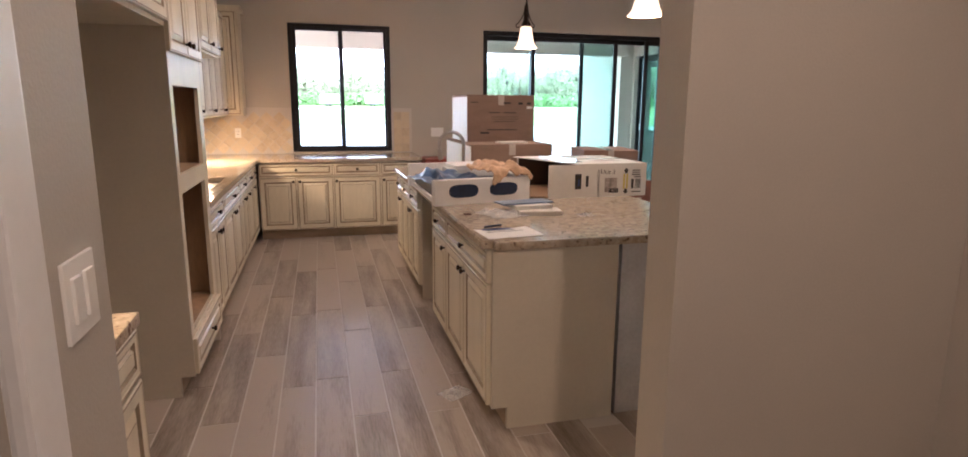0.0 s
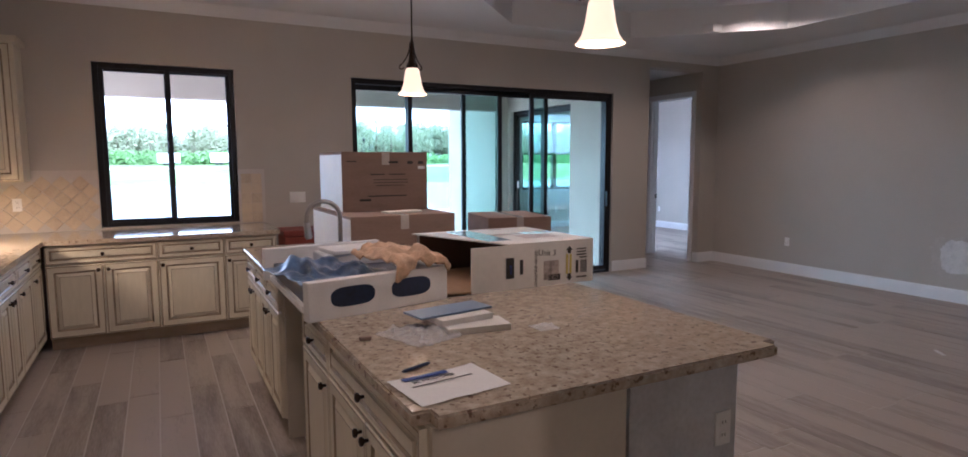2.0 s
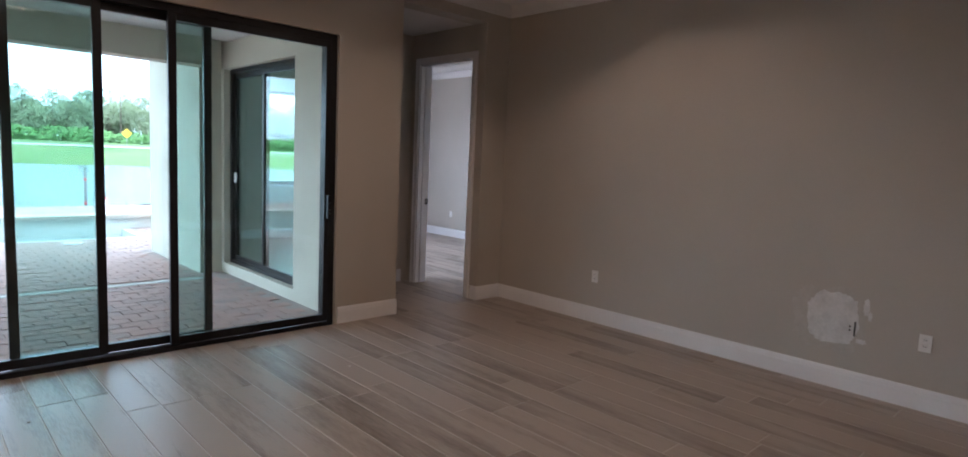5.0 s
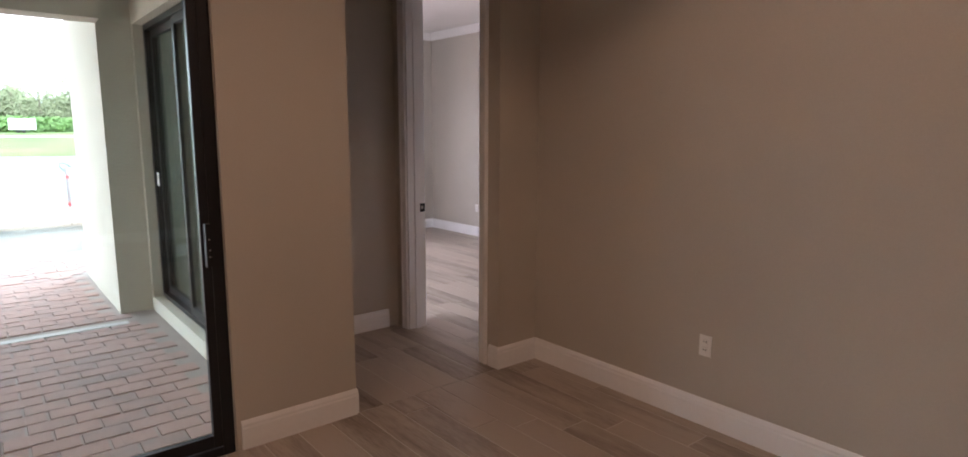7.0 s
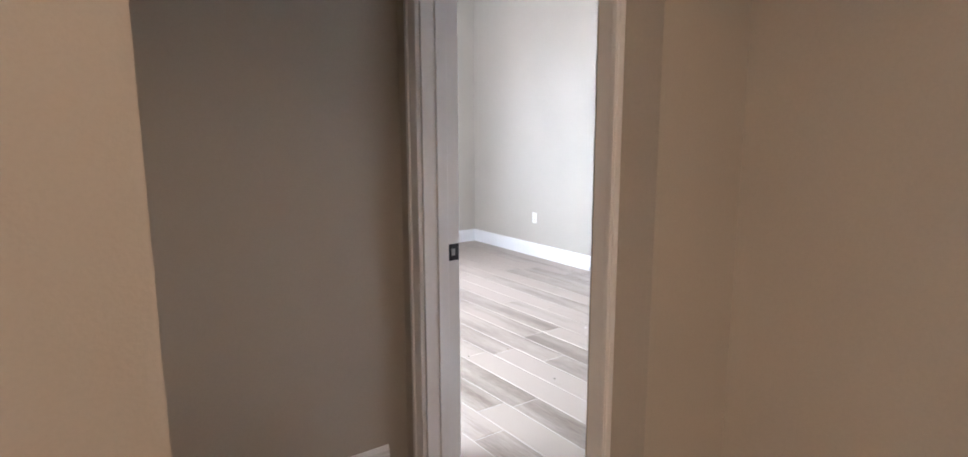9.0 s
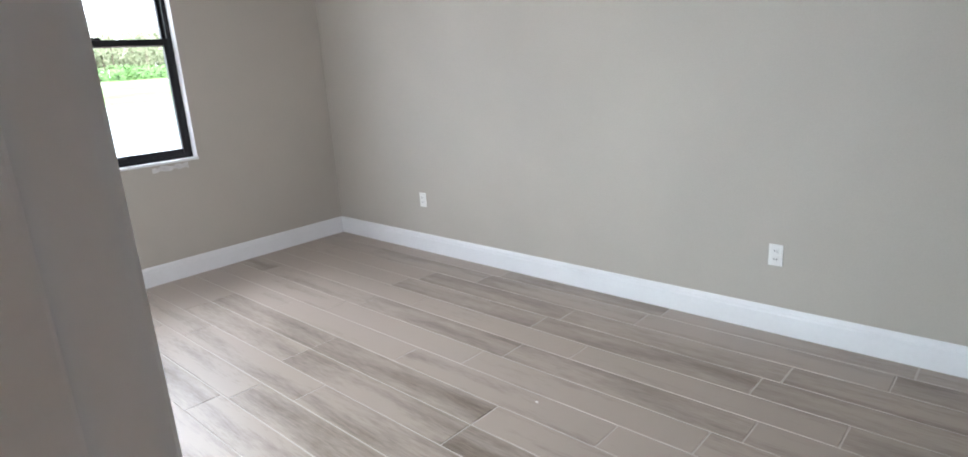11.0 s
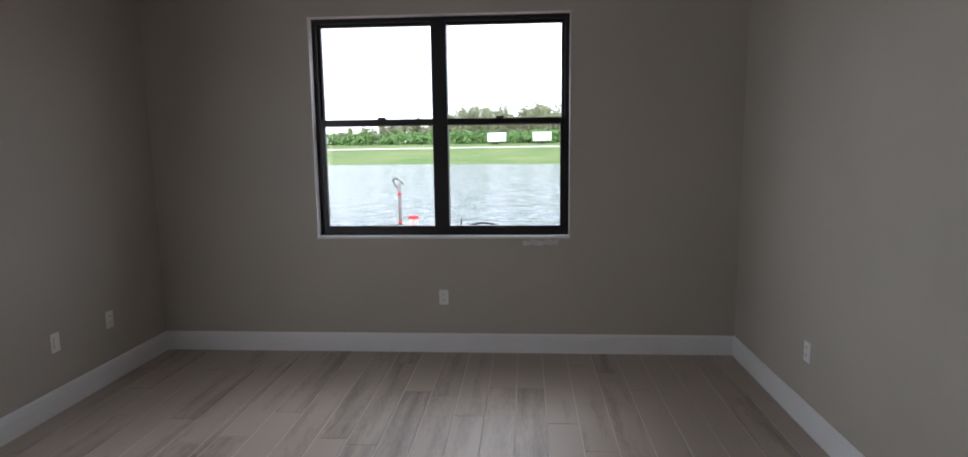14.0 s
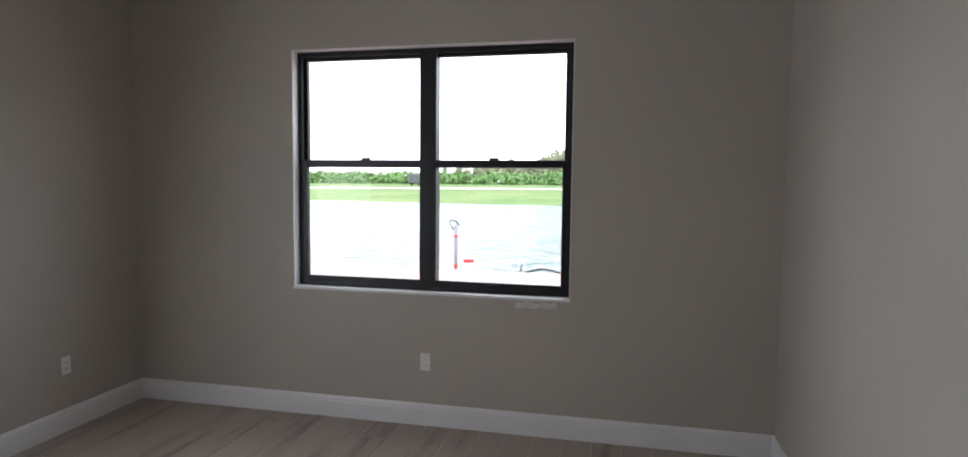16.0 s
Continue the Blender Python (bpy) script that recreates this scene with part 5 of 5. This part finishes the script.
sheet("clear_bag", "crumpled clear plastic bag beside the manuals", "plastic bag", pose(1.21, 3.10, 0.916, 0, 0, 20), CLEARP, 24, 24, 0.20, 0.24, 0.05, 8.0, 7)
sheet("clear_bag", "crumpled clear plastic scrap on the granite", "plastic bag", pose(1.66, 2.98, 0.916), CLEARP, 16, 16, 0.09, 0.09, 0.025, 9.0, 7)
pg = thing("leaflet", "white printed warranty leaflet on the granite", "paper", "", pose(1.105, 2.605, 0.9145, 0, 0, 7))
bm = bmesh.new()
n = 14
rows = [[bm.verts.new((-0.14 + 0.28 * i / n, -0.09 + 0.2 * j / n, 0.001 + 0.006 * (abs(i / n - 0.5) ** 2) * 4 * (j / n) + 0.002 * noise.noise((i * 0.3, j * 0.3, 4)) + 0.002)) for i in range(n + 1)] for j in range(n + 1)]
for j in range(n):
    for i in range(n):
        bm.faces.new((rows[j][i], rows[j][i + 1], rows[j + 1][i + 1], rows[j + 1][i])).smooth = True
part("page", bm, PAPER, pg)
part("blue_band", boxes((-0.10, 0.078, 0.008, 0.04, 0.10, 0.0095)), BLUEINK, pg, "blue printed band")
words("BE MOISTURE", 0.022, pose(-0.02, 0.058, 0.0085), pg, INK)
part("text_line", boxes((-0.10, 0.03, 0.0065, 0.09, 0.034, 0.0075)), INK, pg)
pen = thing("pen", "small dark pen by the leaflet", "pen", "", pose(1.02, 2.76, 0.921, 0, 90, 20))
part("barrel", lathe(((0.001, 0), (0.005, 0.012), (0.005, 0.10), (0.003, 0.11)), 10), NAVY, pen)
crumb = tagged(part("crumb", soft(-0.02, -0.01, 0, 0.02, 0.01, 0.012, 0.004), CARD), "scrap of brown cardboard on the granite", "scrap")
crumb.location = (1.03, 3.15, 0.914)

# litter on the floor
sheet("paper_scrap", "crumpled white tissue on the floor", "litter", pose(4.50, 5.27, 0.004, 0, 0, 30), PAPER, 22, 18, 0.24, 0.13, 0.08, 3.0, 4)
sheet("paper_scrap", "small torn white scrap on the floor", "litter", pose(5.85, 3.64, 0.004, 0, 0, 50), PAPER, 10, 6, 0.14, 0.03, 0.02, 4.0, 4)
sheet("clear_bag", "crumpled clear wrapper on the kitchen floor", "litter", pose(0.90, 2.86, 0.004, 0, 0, 30), CLEARP, 18, 18, 0.16, 0.12, 0.045, 6.0, 6)
sheet("clear_bag", "clear plastic sheet on the living room floor", "litter", pose(6.85, 2.85, 0.004), CLEARP, 20, 20, 0.4, 0.3, 0.05, 7.0, 5)
for i in range(14):
    a = random.Random(50 + i)
    ob = tagged(part("debris", soft(-0.006, -0.004, 0, 0.006, 0.004, 0.003, 0.001), (PAPER, INK, CARD)[i % 3]), "tiny construction crumb on the floor", "litter")
    x, y = ((a.uniform(3.4, 6.8), a.uniform(3.6, 7.2)) if i < 6 else (a.uniform(8.1, 9.6), a.uniform(8.8, 10.8)))
    ob.matrix_basis = pose(x, y, 0.004, 0, 0, a.uniform(0, 180))

# ---- pieces: floor planks, pavers ----


def planks(name, label, x0, x1, y0, y1, keep, seed, off=0.0):
    """A floor of wood-look tile planks running along y."""
    fl = structure(name, boxes((x0, y0, -0.12, x1, y1, -0.001)), GROUT, label, "floor")
    rr = random.Random(seed)
    W_, L_, g = 0.179, 1.21, 0.006
    me_cache = {}
    i = 0
    while x0 + i * W_ < x1:
        a = x0 + i * W_
        b = min(a + W_, x1)
        y = y0 - rr.choice((0.0, 0.33, 0.66, 0.9)) * L_ - rr.uniform(0, 0.15)
        while y < y1:
            p, q = max(y, y0), min(y + L_, y1)
            if q - p > 0.02 and keep((a + b) / 2, (p + q) / 2):
                key = (round(b - a, 3), round(q - p, 3))
                if key not in me_cache:
                    w, l = key[0] - g, key[1] - g
                    e = 0.0015
                    me = bpy.data.meshes.new("plank")
                    me.from_pydata([(0, 0, -0.003), (w, 0, -0.003), (w, l, -0.003), (0, l, -0.003), (e, e, 0.0012), (w - e, e, 0.0012), (w - e, l - e, 0.0012), (e, l - e, 0.0012)], [], [(0, 1, 5, 4), (1, 2, 6, 5), (2, 3, 7, 6), (3, 0, 4, 7), (4, 5, 6, 7)])
                    me.materials.append(PLANK)
                    me_cache[key] = me
                ob = new("plank", me_cache[key])
                ob.parent, ob.location = fl, (a + g / 2, p + g / 2, 0)
            y += L_
        i += 1
    return fl


planks("floor", "greige wood-look porcelain plank floor", XL, XR, -1.6, YB, lambda x, y: x > -1.0 and not (1.2 < x < 1.9 and 2.9 < y < 5.0) and not (x > 1.9 and y < 1.1), 11)
planks("floor_bedroom", "greige wood-look porcelain plank bedroom floor", 7.64, BX1, 8.03, BY1, lambda x, y: True, 12)
planks("floor_bedroom_south", "greige wood-look porcelain plank bedroom floor", 8.12, BX1, BY0, 8.03, lambda x, y: True, 15)
planks("floor_alcove", "greige wood-look porcelain plank alcove floor", 6.61, 7.64, YB, 9.06, lambda x, y: True, 13)
planks("floor_bedroom_west", "greige wood-look porcelain plank bedroom floor", BX0, 7.64, 9.18, BY1, lambda x, y: True, 14)

pav = structure("paving", boxes((-3.2, YB + 0.2, -0.26, 6.3, 14.95, -0.128), (6.4, 14.95, -0.26, 12.0, 20.8, -0.128), (-3.2, 16.5, -0.26, 6.4, 20.8, -0.128), (6.3, 13.36, -0.26, 12.0, 14.95, -0.128)), SANDJOINT, "tumbled red and grey brick paver patio", "paving")
w, l, h, e = 0.223, 0.149, -0.12, 0.006
PV = ([(0, 0, -0.15), (w, 0, -0.15), (w, l, -0.15), (0, l, -0.15), (e, e, h), (w - e, e, h), (w - e, l - e, h), (e, l - e, h)], [(0, 1, 5, 4), (1, 2, 6, 5), (2, 3, 7, 6), (3, 0, 4, 7), (4, 5, 6, 7)])
pme = bpy.data.meshes.new("paver")
pme.from_pydata(PV[0], [], PV[1])
pme.materials.append(PAVER)
vs, fs = [], []
rr = random.Random(21)
count = 0
for j in range(86):
    y = YB + 0.205 + j * 0.152
    for i in range(70):
        x = -3.2 + i * 0.227 + (0.113 if j % 2 else 0)
        if not (x + w < 6.29 or y > 13.42) or x > 11.8 or (10.80 < y < 10.95 and x < 6.0) or (x + w > 6.02 and 11.1 < y < 13.4):
            continue
        if y > 14.8 and y < 16.55 and x < 6.4:
            continue
        dz = rr.uniform(-0.003, 0.003)
        if 3.4 < x < 6.1 and y < 11.1 and count < 300:
            ob = new("paver", pme)
            ob.parent, ob.location = pav, (x, y, dz)
            count += 1
        else:
            n0 = len(vs)
            vs += [(a + x, b + y, c_ + dz) for a, b, c_ in PV[0]]
            fs += [tuple(k + n0 for k in f) for f in PV[1]]
me = bpy.data.meshes.new("pavers_beyond")
me.from_pydata(vs, [], fs)
PAVER2 = PAVER.copy()
for nd in PAVER2.node_tree.nodes:
    if nd.bl_idname == "ShaderNodeObjectInfo":
        g2 = PAVER2.node_tree.nodes.new("ShaderNodeNewGeometry")
        for lk in list(nd.outputs["Random"].links):
            PAVER2.node_tree.links.new(g2.outputs["Random Per Island"], lk.to_socket)
me.materials.append(PAVER2)
ob = new("pavers_beyond", me)
ob.parent = pav
tagged(ob, "", "", "", "stuff")
